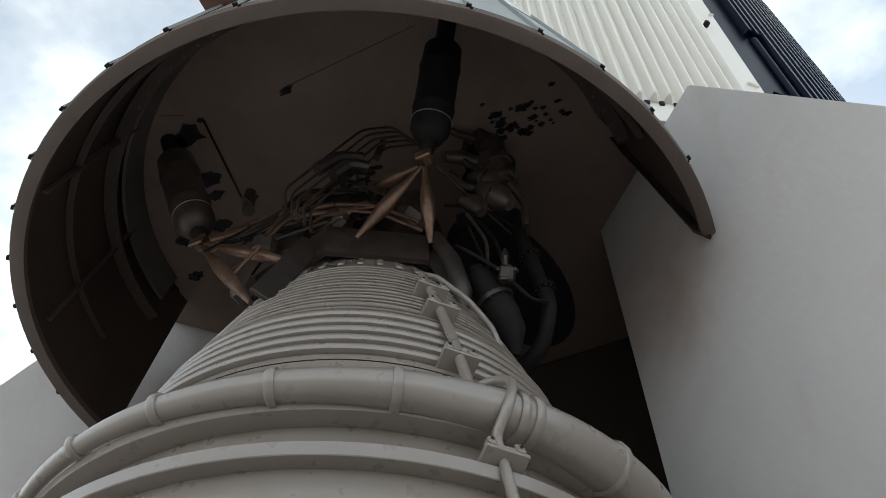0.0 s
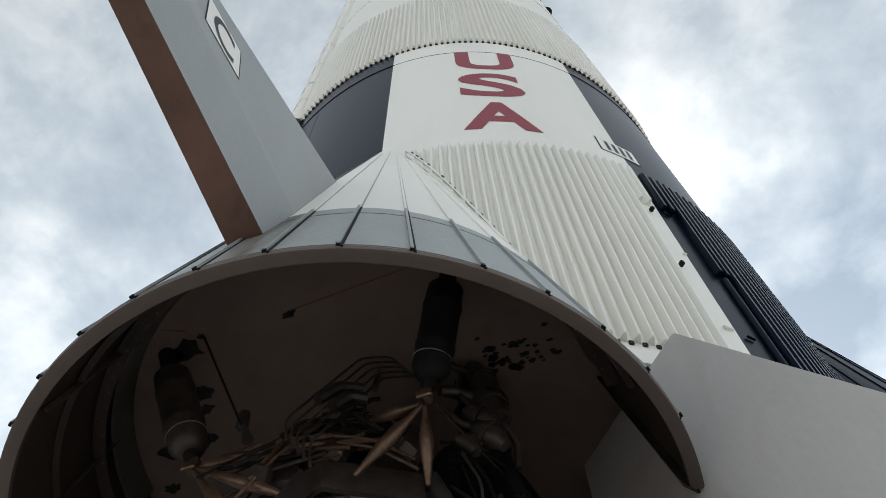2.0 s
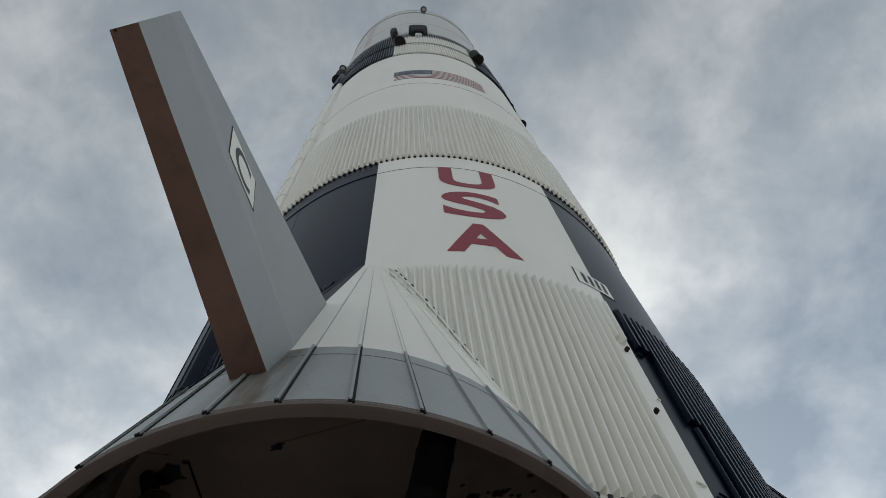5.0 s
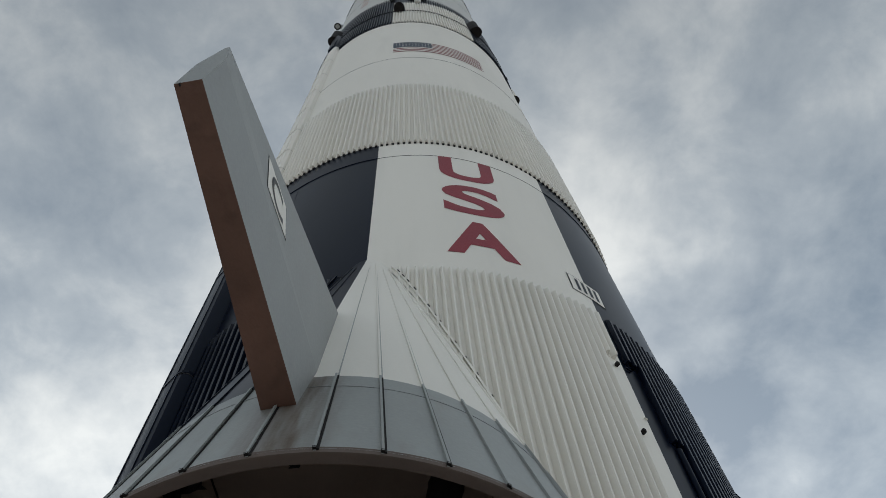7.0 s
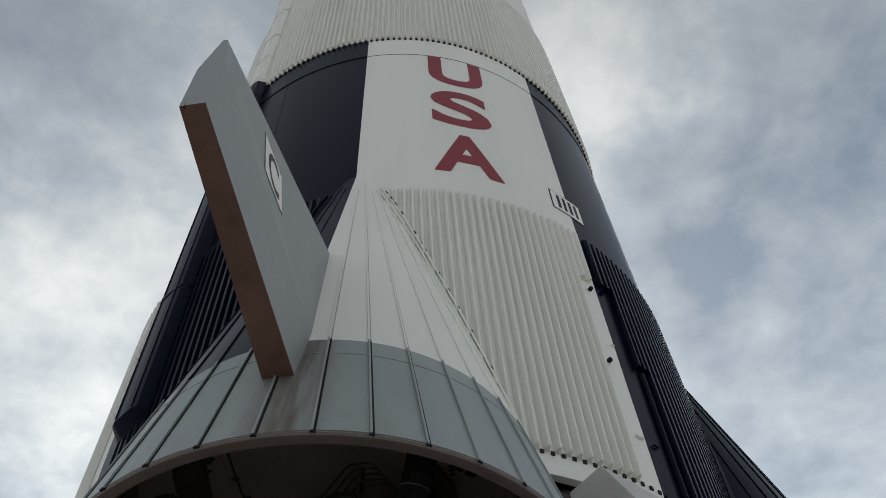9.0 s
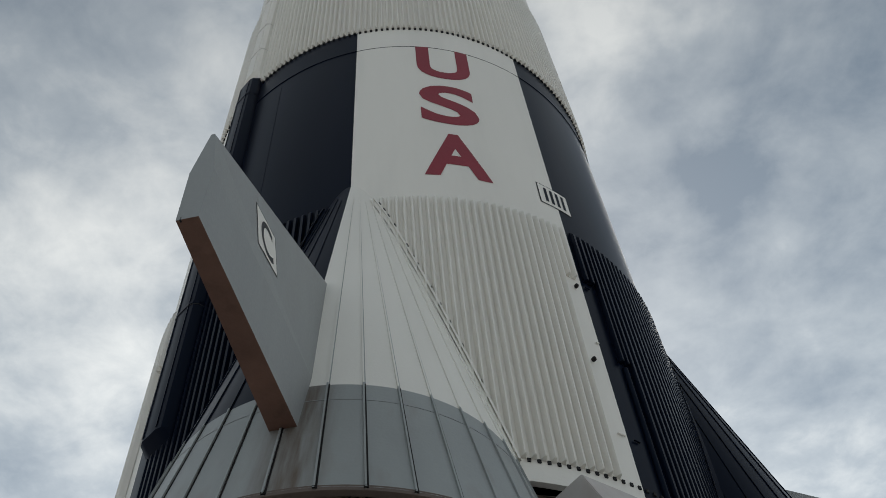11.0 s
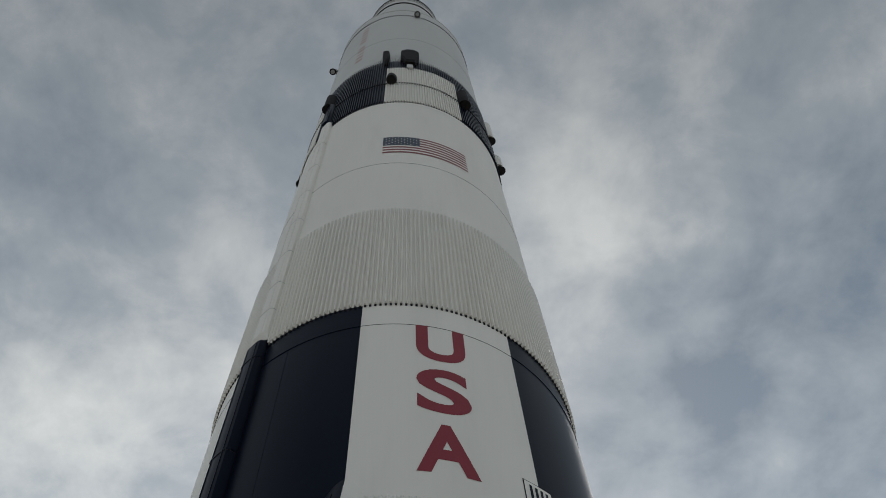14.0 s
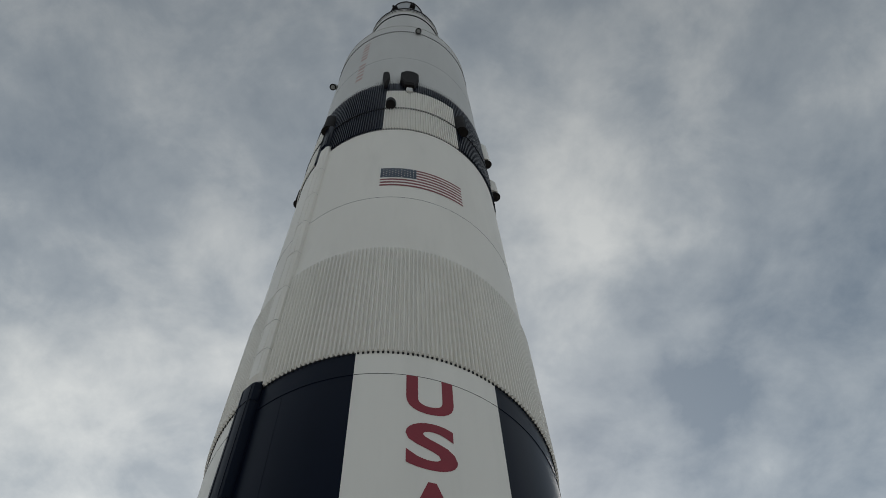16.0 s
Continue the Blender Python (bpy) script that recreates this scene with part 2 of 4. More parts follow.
def turned(profile, th0, th1, n, c=(0, 0), bm=None):
    """A profile of (r, z) turned about a vertical axis."""
    bm = bm or bmesh.new()
    full = abs(th1 - th0) >= 360
    k = n if full else n + 1
    grid(bm, [[polar(r, th0 + (th1 - th0) * i / n, z, c) for i in range(k)] for r, z in profile], close=full)
    return bm


def tube(bm, pts, rad, n=10, caps=True):
    """A round bar along points; rad is a number or one per point."""
    pts = [Vector(p) for p in pts]
    rad = rad if isinstance(rad, (list, tuple)) else [rad] * len(pts)
    rows, u = [], None
    for i, p in enumerate(pts):
        d = (pts[min(i + 1, len(pts) - 1)] - pts[max(i - 1, 0)]).normalized()
        if u is None:
            u = d.orthogonal().normalized()
        u = (u - d * u.dot(d)).normalized()
        w = d.cross(u)
        rows.append([p + (u * math.cos(2 * math.pi * k / n) + w * math.sin(2 * math.pi * k / n)) * rad[i] for k in range(n)])
    grid(bm, rows, close=True, cap=caps)
    return bm


def rounded(pts, steps=4, bend=0.3):
    """Points of a bent pipe: corners eased."""
    pts = [Vector(p) for p in pts]
    out = [pts[0]]
    for a, b, c in zip(pts, pts[1:], pts[2:]):
        l = min((a - b).length, (c - b).length) * bend
        p, q = b + (a - b).normalized() * l, b + (c - b).normalized() * l
        out += [p.lerp(b, k / steps).lerp(b.lerp(q, k / steps), k / steps) for k in range(steps + 1)]
    return out + [pts[-1]]


def box(bm, size, m=None, bevel=0.0):
    r = bmesh.ops.create_cube(bm, size=1, matrix=(m or Matrix()) @ Matrix.Diagonal((*size, 1)))
    if bevel:
        ed = list({e for v in r["verts"] for e in v.link_edges})
        bmesh.ops.bevel(bm, geom=ed, offset=bevel, segments=1, affect="EDGES")
    return bm


def on_skin(r, th, z):
    """A frame on the rocket's skin: x along the girth, y up, z outward."""
    a = radians(th)
    out = Vector((math.cos(a), math.sin(a), 0))
    along = Vector((-math.sin(a), math.cos(a), 0))
    m = Matrix((along, Vector((0, 0, 1)), out)).transposed().to_4x4()
    return Matrix.Translation(polar(r, th, z)) @ m


R = 5.03                                   # the first two stages are 10.06 m thick
Z_SKIRT, Z_THRUST, Z_TANK, Z_RING, Z_INTER, Z_LOX = 8.07, 8.40, 14.02, 20.36, 21.42, 28.2
Z_SEAM, Z_FWD, Z_SEP, Z_BAND, Z_S2, Z_S2SEAM, Z_TOP = 33.0, 42.33, 46.0, 49.9, 51.7, 59.0, 69.6


def corrugated(z0, z1, th0, th1, pitch, depth, r=R, taper=0.12, wide=0.55, flat=False):
    """Sheet with rounded upright ribs whose ends slope down to the skin."""
    bm = bmesh.new()
    n = max(1, round((th1 - th0) / pitch))
    step = (th1 - th0) / n
    prof = [(0.0, 0.0), (0.5 - wide / 2, 0.0), (0.5 - wide / 4, 0.82), (0.5 - wide / 9, 1.0), (0.5 + wide / 9, 1.0), (0.5 + wide / 4, 0.82), (0.5 + wide / 2, 0.0)]
    if flat:
        prof = [(0.0, 0.0), (0.5 - wide / 2, 0.0), (0.5 - wide * 0.43, 0.93), (0.5 - wide * 0.37, 1.0), (0.5 + wide * 0.37, 1.0), (0.5 + wide * 0.43, 0.93), (0.5 + wide / 2, 0.0)]
    rows = []
    for z, h in ((z0, 0.85), (z0 + 0.01, 1.0), (z1 - taper, 1.0), (z1 - taper * 0.35, 0.6), (z1, 0.02)):
        row = []
        for i in range(n):
            row += [polar(r + 0.006 + depth * h * q, th0 + (i + s) * step, z) for s, q in prof]
        row.append(polar(r + 0.006, th1, z))
        rows.append(row)
    grid(bm, rows)
    # the open lower ends close back to the skin
    grid(bm, [rows[0], [polar(r - 0.01, th0 + (th1 - th0) * k / (len(rows[0]) - 1), z0) for k in range(len(rows[0]))]])
    return bm


def rib_ends(z, pitch, size, parent, label, r=R, mat=None):
    """Dark open rib ends in a ring; those of the near quarter are separate parts."""
    me = None
    rest = bmesh.new()
    for i in range(round(360 / pitch)):
        th = -180 + (i + 0.5) * pitch
        m = on_skin(r + size[2] / 2, th, z)
        if -132 < th < -12:
            if me is None:
                bm = bmesh.new()
                box(bm, size)
                ob = part("rib_end", bm, mat or HOLE, parent, label)
                me = ob.data
            else:
                ob = new("rib_end", me)
                ob.parent = parent
            ob.matrix_basis = m
        else:
            box(rest, size, m)
    tagged(part("far_rib_ends", rest, mat or HOLE, parent, "row of small dark rib ends"), kind="stuff")


# ---- ground and supports ----
bm = bmesh.new()
bmesh.ops.create_circle(bm, cap_ends=True, radius=2500, segments=64)
tagged(part("ground", bm, PAVING), "pale concrete paving round the rocket's stand", "ground", kind="structure")


Z_CORE = 7.88


def support_arm():
    arm = thing("support_arm", "thick off-white painted concrete arm holding up the rocket", "support", "arms under the rocket")
    prof = [(3.74, 0.0), (3.74, 7.92), (5.28, 7.92), (8.96, 0.0)]
    bm = bmesh.new()
    a = [bm.verts.new((u, -1.34, z)) for u, z in prof]
    b = [bm.verts.new((u, 1.34, z)) for u, z in prof]
    bm.faces.new(a)
    bm.faces.new(b[::-1])
    for i in range(4):
        j = (i + 1) % 4
        bm.faces.new((a[i], b[i], b[j], a[j]))
    bmesh.ops.bevel(bm, geom=bm.edges[:], offset=0.012, segments=2, affect="EDGES")
    part("concrete_body", bm, CONCRETE, arm)
    arm.matrix_basis = pose(0, 0, 0, 0, 0, -45)
    return arm


arm0 = support_arm()
for az in (45, 135, 225):
    copy_thing(arm0, pose(0, 0, 0, 0, 0, az))

# added dark walls that keep daylight out of the core between the arms
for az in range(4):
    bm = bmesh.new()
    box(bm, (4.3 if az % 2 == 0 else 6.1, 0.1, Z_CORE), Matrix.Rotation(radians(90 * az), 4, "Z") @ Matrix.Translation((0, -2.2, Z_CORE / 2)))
    tagged(part("core_light_block", bm, SHIELD), "added dark wall keeping daylight out of the stand's core", "wall", kind="structure")

# ---- first stage ----
stage1 = thing("first_stage", "white and navy-black first stage of a moon rocket", "rocket stage")
SECTORS = [(-90 + 45 * k, -45 + 45 * k, (WHITE, BLACK)[k % 2]) for k in range(8)]
for a, b, mat in SECTORS:
    dark = mat is BLACK
    part("skirt_panel", turned([(R - 0.1, Z_SKIRT), (R, Z_SKIRT), (R, Z_THRUST), (R, Z_TANK)], a, b, 24), mat, stage1, "navy-black skirt panel" if dark else "white skirt panel", True)
    part("tank_panel", turned([(R, Z_TANK), (R, Z_RING), (R, Z_INTER)], a, b, 24), mat, stage1, "smooth navy-black tank panel" if dark else "smooth white tank panel", True)
    lo, hi = (a + 6, b - 1) if dark else (a + 1, b - 4)
    short = ((a + 0.5, a + 3.5, 12.62), (a + 3.5, a + 6.0, 10.85)) if dark else ((b - 4, b - 1, 12.55),)
    for c0, c1, zb in short:
        part("short_ribs", corrugated(zb, Z_TANK, c0, c1, 1.5, 0.085 if dark else 0.10, wide=0.44 if dark else 0.6, flat=dark), mat, stage1, "short ribs ending above the flat strip", True, 50)
    part("corrugated_panel", corrugated(Z_THRUST, Z_TANK, lo, hi, 1.5, 0.085 if dark else 0.10, wide=0.44 if dark else 0.6, flat=dark), mat, stage1, "navy-black ribbed panel" if dark else "white ribbed panel", True, 50)
    part("intertank_panel", corrugated(Z_INTER, Z_LOX, a, b, 1.5, 0.09, taper=0.2, wide=0.6), WHITE, stage1, "white ribbed panel", True, 50)
    part("lox_tank_panel", turned([(R, Z_INTER), (R, Z_LOX), (R, Z_SEAM), (R, Z_FWD)], a, b, 24), WHITE, stage1, "smooth white tank panel", True)
    part("forward_skirt_panel", corrugated(Z_FWD, Z_SEP - 0.05, a, b, 1.5, 0.08, wide=0.46, flat=True), mat, stage1, "black ribbed panel" if dark else "white ribbed panel", True, 50)
rib_ends(Z_THRUST - 0.025, 1.5, (0.045, 0.05, 0.02), stage1, "small dark open rib end", mat=HOLE)
rib_ends(Z_INTER - 0.04, 1.5, (0.056, 0.07, 0.03), stage1, "small dark open rib end", mat=HOLE)
rib_ends(Z_FWD - 0.05, 1.5, (0.06, 0.11, 0.04), stage1, "small dark open rib end", mat=HOLE)
for z in (Z_RING, Z_SEAM):
    for a, b, mat in SECTORS:
        dark = mat is BLACK and z == Z_RING
        w, h = (0.02, 0.016) if dark else (0.010, 0.006)
        part("weld_seam", turned([(R + 0.001, z - w), (R + h, z - w * 0.6), (R + h, z + w * 0.6), (R + 0.001, z + w)], a, b, 24), BLACK if dark else SOOT, stage1, "thin dark ring seam")

# systems tunnel on the skin: black below, white above, a thin black one at its head
def tunnel(z0, z1, mat, th=-127.5, half=4.2, deep=0.34, name="cable_tunnel", label=""):
    bm = bmesh.new()
    sect = [(-half * 0.9, 0.0), (-half * 0.86, deep * 0.6), (-half * 0.7, deep * 0.9), (-half * 0.45, deep), (half * 0.45, deep), (half * 0.7, deep * 0.9), (half * 0.86, deep * 0.6), (half * 0.9, 0.0)]
    grid(bm, [[polar(R + 0.0 + h * k, th + s, z) for s, h in sect] for z, k in ((z0, 0.05), (z0 + 0.25, 1), (z1 - 0.25, 1), (z1, 0.05))])
    for s in (-half * 0.45, half * 0.45):
        box(bm, (0.02, z1 - z0 - 0.6, 0.02), on_skin(R + deep, th + s, (z0 + z1) / 2))
    return part(name, bm, mat, stage1, label, True)


tunnel(9.9, 21.75, BLACK, th=-125.2, half=4.1, deep=0.26, label="black cable tunnel cover")
tunnel(21.78, 43.0, WHITE, th=-125.4, half=4.0, deep=0.22, label="white cable tunnel cover")
tunnel(42.8, 46.6, BLACK, th=-125.8, half=3.0, deep=0.3, label="short black cable tunnel")
for z, mat in ((12.9, BLACK), (16.9, BLACK), (20.7, BLACK), (23.4, WHITE), (25.1, WHITE), (27.4, WHITE), (30.2, WHITE), (33.1, WHITE), (36.2, WHITE), (39.4, WHITE)):
    # a collar over each joint of the tunnel's cover
    half, deep, th = (4.1, 0.26, -125.2) if mat is BLACK else (4.0, 0.22, -125.4)
    sect = [(-half * 0.9, 0.0), (-half * 0.86, deep * 0.6), (-half * 0.7, deep * 0.9), (-half * 0.45, deep), (half * 0.45, deep), (half * 0.7, deep * 0.9), (half * 0.86, deep * 0.6), (half * 0.9, 0.0)]
    bm = bmesh.new()
    grid(bm, [[polar(R + h + o, th + w * 1.02, z + d) for w, h in sect] for d, o in ((-0.035, 0.0), (-0.03, 0.014), (0.03, 0.014), (0.035, 0.0))])
    joint = part("tunnel_joint", bm, mat, stage1, "thin raised joint collar")
    bm = bmesh.new()
    grid(bm, [[polar(R + h + 0.004, th + w * 1.01, z + d) for w, h in sect] for d in (-0.055, -0.035)])
    part("joint_gap", bm, HOLE if mat is BLACK else GREY, joint, "dark gap under the collar")
# flat fittings beside the white ribs
for th, z in ((-46.9, 12.33), (-47.9, 10.58)):
    bm = bmesh.new()
    box(bm, (0.055, 0.06, 0.07), on_skin(R + 0.04, th, z), 0.01)
    part("skin_fitting", bm, SOOT, stage1, "small black fitting")
for th, z, w in ((-46.4, 9.22, 0.28), (-43.2, 9.22, 0.22), (-45.6, 11.05, 0.12), (-43.8, 12.45, 0.2)):
    bm = bmesh.new()
    box(bm, (w * 0.5, 0.02, 0.03), on_skin(R + 0.022, th, z), 0.006)
    part("skin_bracket", bm, WHITE if th < -45 else BLACK, stage1, "small angle bracket")
bm = bmesh.new()
tube(bm, [polar(R + 0.02, -40.2, 8.15), polar(R + 0.02, -40.2, 10.75)], 0.045, 12)
part("conduit", bm, BLACK, stage1, "black upright conduit", True)
# upright butt joints on the dark tank panels
for th in (-112, 113):
    bm = bmesh.new()
    box(bm, (0.009, 6.1, 0.004), on_skin(R + 0.002, th, 17.2))
    part("tank_joint", bm, BLACK, stage1, "faint upright joint")


def bent(bm, r, th, z):
    """Wrap a flat x-y drawing round the skin."""
    for v in bm.verts:
        v.co = Vector(polar(r + v.co.z, th + math.degrees(v.co.x / r), z + v.co.y))
    return bm


def sliced(bm, width, pitch=0.12):
    k = -width
    while k < width:
        bmesh.ops.bisect_plane(bm, geom=bm.verts[:] + bm.edges[:] + bm.faces[:], plane_co=(k, 0, 0), plane_no=(1, 0, 0))
        k += pitch
    return bm


def letter(char, w, h, bold=0.022):
    """A bold letter w wide and h high, centred, lying in x-y."""
    cu = bpy.data.curves.new("letter", "FONT")
    cu.body, cu.offset, cu.resolution_u = char, bold, 6
    tmp = bpy.data.objects.new("letter", cu)
    scene.collection.objects.link(tmp)
    bpy.context.view_layer.update()
    me = tmp.evaluated_get(bpy.context.evaluated_depsgraph_get()).to_mesh()
    bm = bmesh.new()
    bm.from_mesh(me)
    bpy.data.objects.remove(tmp)
    xs, ys = [v.co.x for v in bm.verts], [v.co.y for v in bm.verts]
    for v in bm.verts:
        v.co = ((v.co.x - (min(xs) + max(xs)) / 2) / (max(xs) - min(xs)) * w, (v.co.y - (min(ys) + max(ys)) / 2) / (max(ys) - min(ys)) * h, 0)
    return bm


for char, z0, z1, w, bold in (("U", 18.78, 20.36, 1.21, 0.03), ("S", 16.72, 18.42, 1.22, 0.028), ("A", 14.75, 16.31, 1.27, 0.033)):
    bm = bent(sliced(letter(char, w, z1 - z0, bold), 0.8), R + 0.006, -67.75, (z0 + z1) / 2)
    part("letter", bm, RED, stage1, "red painted letter " + char)


def plate(w, h, th, z, r):
    bm = bmesh.new()
    n = max(2, int(w / 0.15))
    grid(bm, [[(-w / 2 + w * i / n, y, 0) for i in range(n + 1)] for y in (-h / 2, h / 2)])
    return bent(bm, r, th, z)


# barred marking across the white and black edge
mark = part("barred_marking", plate(0.74, 0.68, -45.4, 15.04, R + 0.005), HOLE, stage1, "black-framed white marking with four bars")
part("marking_field", plate(0.69, 0.63, -45.4, 15.04, R + 0.009), WHITE, mark)
for k in range(4):
    part("marking_bar", plate(0.07, 0.46, -47.6 + 1.55 * k, 15.04, R + 0.013), BLACK, mark)

# flag
F0, F1, FZ0, FZ1 = -88.3, -47.7, 34.3, 36.42
flag = part("flag", plate((F1 - F0) * math.pi / 180 * R, FZ1 - FZ0, (F0 + F1) / 2, (FZ0 + FZ1) / 2, R + 0.005), WHITE, stage1, "painted flag with stripes and a starred field")
sh = (FZ1 - FZ0) / 13
fw = (F1 - F0) * 0.42
for k in range(7):
    a = F0 + fw if k > 2 else F0
    part("flag_stripe", plate((F1 - a) * math.pi / 180 * R, sh, (a + F1) / 2, FZ0 + sh * (2 * k + 0.5), R + 0.009), FLAG_RED, flag)
field = part("flag_field", plate(fw * math.pi / 180 * R, sh * 7, F0 + fw / 2, FZ1 - sh * 3.5, R + 0.013), FLAG_BLUE, flag)
star = None
for i in range(9):
    for j in range(11):
        if (i + j) % 2:
            continue
        m = on_skin(R + 0.017, F0 + fw * (j + 1) / 12, FZ1 - sh * 7 * (i + 1) / 10)
        if star is None:
            bm = bmesh.new()
            bmesh.ops.create_circle(bm, cap_ends=True, radius=0.032, segments=5)
            star = part("star", bm, WHITE, flag)
        else:
            star = new("star", star.data)
            star.parent = flag
        star.matrix_basis = m

# ---- engine fairing with its fin ----
C_Y, R_RIM, Z_RIM, SLOPE, Z_GREY = -4.60, 2.55, 6.39, 0.2595, 8.03
Z_CEIL = 7.90


def cone_r(z):
    return R_RIM - SLOPE * (z - Z_RIM)


def on_cone(phi, z, out=0.0):
    a = radians(phi)
    r = cone_r(z) + out
    return Vector((r * math.sin(a), C_Y - r * math.cos(a), z))


def cone_sheet(p0, p1, z0, z1, out=0.0, n=48, rows=2, clip=True):
    bm = bmesh.new()
    n = max(2, int(n * (p1 - p0) / 180))
    vs = [[bm.verts.new(on_cone(p0 + (p1 - p0) * i / n, z0 + (z1 - z0) * k / rows, out)) for i in range(n + 1)] for k in range(rows + 1)]
    for a, b in zip(vs, vs[1:]):
        for i in range(n):
            q = (a[i], a[i + 1], b[i + 1], b[i])
            if clip and all(v.co.xy.length < R - 0.02 and v.co.z > Z_SKIRT for v in q):
                continue
            bm.faces.new(q)
    bmesh.ops.delete(bm, geom=[v for v in bm.verts if not v.link_faces], context="VERTS")
    return bm


def strip(bm, phi, z0, z1, w, h, steps=14):
    """A raised batten running up the cone until it sinks into the skin."""
    rows = []
    for k in range(steps + 1):
        z = z0 + (z1 - z0) * k / steps
        p = on_cone(phi, z)
        if p.xy.length < R - 0.03 and z > Z_SKIRT:
            break
        a = radians(phi)
        side, out = Vector((math.cos(a), math.sin(a), 0)), Vector((math.sin(a), -math.cos(a), 0.25)).normalized()
        rows.append([p - side * w / 2 - out * 0.01, p - side * w / 2 + out * h, p + side * w / 2 + out * h, p + side * w / 2 - out * 0.01])
    if len(rows) > 1:
        grid(bm, rows, close=True, cap=True)
        return True
    return False


def fairing():
    fa = thing("engine_fairing", "half-cone engine fairing, grey band under white and black paint", "fairing", "fairings round the rocket's foot")
    part("shell_panel", cone_sheet(0, 94, Z_GREY, 14.75, rows=24), WHITE, fa, "white upper fairing panel", True)
    part("shell_panel", cone_sheet(-94, 0, Z_GREY, 14.75, rows=24), BLACK, fa, "navy-black upper fairing panel", True)
    band = part("rim_band", cone_sheet(-94, 94, Z_RIM, Z_GREY, rows=3), BAND, fa, "grey painted lower band with rust stains", True)
    bm = bmesh.new()
    for p0, p1 in ((-94, 94),):
        grid(bm, [[on_cone(p0 + (p1 - p0) * i / 60, z, o) for i in range(61)] for z, o in ((7.742, -0.002), (7.742, 0.004), (7.752, 0.004), (7.752, -0.002))])
    part("band_joint", bm, FINM, band, "thin pale joint")
    for k in range(-8, 9):
        ph = 10 * k - 0.45
        bm = bmesh.new()
        strip(bm, ph, Z_RIM - 0.015, Z_GREY + 0.02, 0.019, 0.022)
        st = part("batten", bm, GREY, fa)
        # the batten's shadow line, laid beside it as a dark strip
        bm = bmesh.new()
        strip(bm, ph + 0.42, Z_RIM - 0.01, Z_GREY + 0.015, 0.02, 0.005)
        part("batten_shadow", bm, SOOT, st, "dark strip drawn as the batten's shadow")
        bm = bmesh.new()
        a = radians(ph)
        box(bm, (0.028, 0.02, 0.02), Matrix.Translation(on_cone(ph, Z_RIM - 0.006, 0.012)) @ Matrix.Rotation(a, 4, "Z"))
        part("batten_end", bm, SOOT, st, "dark bolt head")
        bm = bmesh.new()
        if k and strip(bm, ph, Z_GREY, 14.2 - 0.06 * abs(k) - 0.25 * (k % 2), 0.02, 0.014, 60):
            part("seam", bm, WHITE if k > 0 else BLACK, fa)
            bm = bmesh.new()
            strip(bm, ph + 0.45, Z_GREY, 14.0 - 0.06 * abs(k) - 0.25 * (k % 2), 0.013, 0.004, 60)
            part("seam_line", bm, GREY if k > 0 else BLACK, fa, "thin grey line beside the seam")
    # flashing and gaps where the cone runs into the ribs
    for s, mat in ((1, WHITE), (-1, BLACK)):
        pts = []
        for k in range(60):
            z = 13.9 - (13.9 - 8.3) * k / 59
            d = (R + 0.045) ** 2
            lo, hi = 0.0, 100.0
            for _ in range(30):
                mid = (lo + hi) / 2
                lo, hi = (mid, hi) if on_cone(mid, z).xy.length_squared > d else (lo, mid)
            pts.append((lo, z))
        rows = []
        for ph, z in pts:
            th = math.degrees(math.atan2(on_cone(s * ph, z).y, on_cone(s * ph, z).x))
            w = 0.8
            rows.append([on_cone(s * (ph - 4.0), z, 0.012), on_cone(s * ph, z, 0.055), Vector(polar(R + 0.112, th + s * w * 0.5, z)), Vector(polar(R + 0.106, th + s * w, z)), Vector(polar(R + 0.004, th + s * w * 1.04, z))])
        bm = bmesh.new()
        grid(bm, rows)
        fl = part("flashing", bm, mat, fa, "flat flashing strip along the ribs", True)
        for k in (2, 4, 6, 9, 15, 18, 20, 26, 30, 34, 39, 46):
            bm = bmesh.new()
            p, q = rows[k][3], rows[k + 1][3]
            m = look(p + (p.xy.normalized().to_3d() * 0.003), q)
            box(bm, (0.015, 0.015, 0.08) if k < 16 else (0.008, 0.008, 0.05), m)
            part("flashing_gap", bm, HOLE, fl)
    # rim flange and inside
    def ring(name, prof, mat, label, end=94):
        bm = bmesh.new()
        n = 72
        grid(bm, [[Vector((r * math.sin(radians(-end + 2 * end * i / n)), C_Y - r * math.cos(radians(-end + 2 * end * i / n)), z)) for i in range(n + 1)] for r, z in prof], close=False)
        return part(name, bm, mat, fa, label, True)
    ring("rim_flange", [(R_RIM, Z_RIM + 0.02), (R_RIM - 0.004, Z_RIM - 0.03), (R_RIM - 0.02, Z_RIM - 0.035), (R_RIM - 0.098, Z_RIM - 0.03), (R_RIM - 0.104, Z_RIM + 0.02), (R_RIM - 0.06, Z_RIM + 0.03)], RIM, "brown-grey rim flange")
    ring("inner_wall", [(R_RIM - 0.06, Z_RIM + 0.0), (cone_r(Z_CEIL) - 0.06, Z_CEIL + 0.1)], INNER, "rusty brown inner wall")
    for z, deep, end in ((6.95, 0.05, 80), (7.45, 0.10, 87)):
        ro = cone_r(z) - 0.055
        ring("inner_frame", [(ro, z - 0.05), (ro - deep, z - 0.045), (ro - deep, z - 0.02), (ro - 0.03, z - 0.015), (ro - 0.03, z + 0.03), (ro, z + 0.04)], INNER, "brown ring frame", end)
    ring("wall_strip", [(cone_r(7.60) - 0.10, 7.60), (cone_r(7.60) - 0.125, 7.605), (cone_r(Z_CEIL) - 0.125, Z_CEIL - 0.02)], STRIP, "grey-tan curved strip under the closing plate", 86)
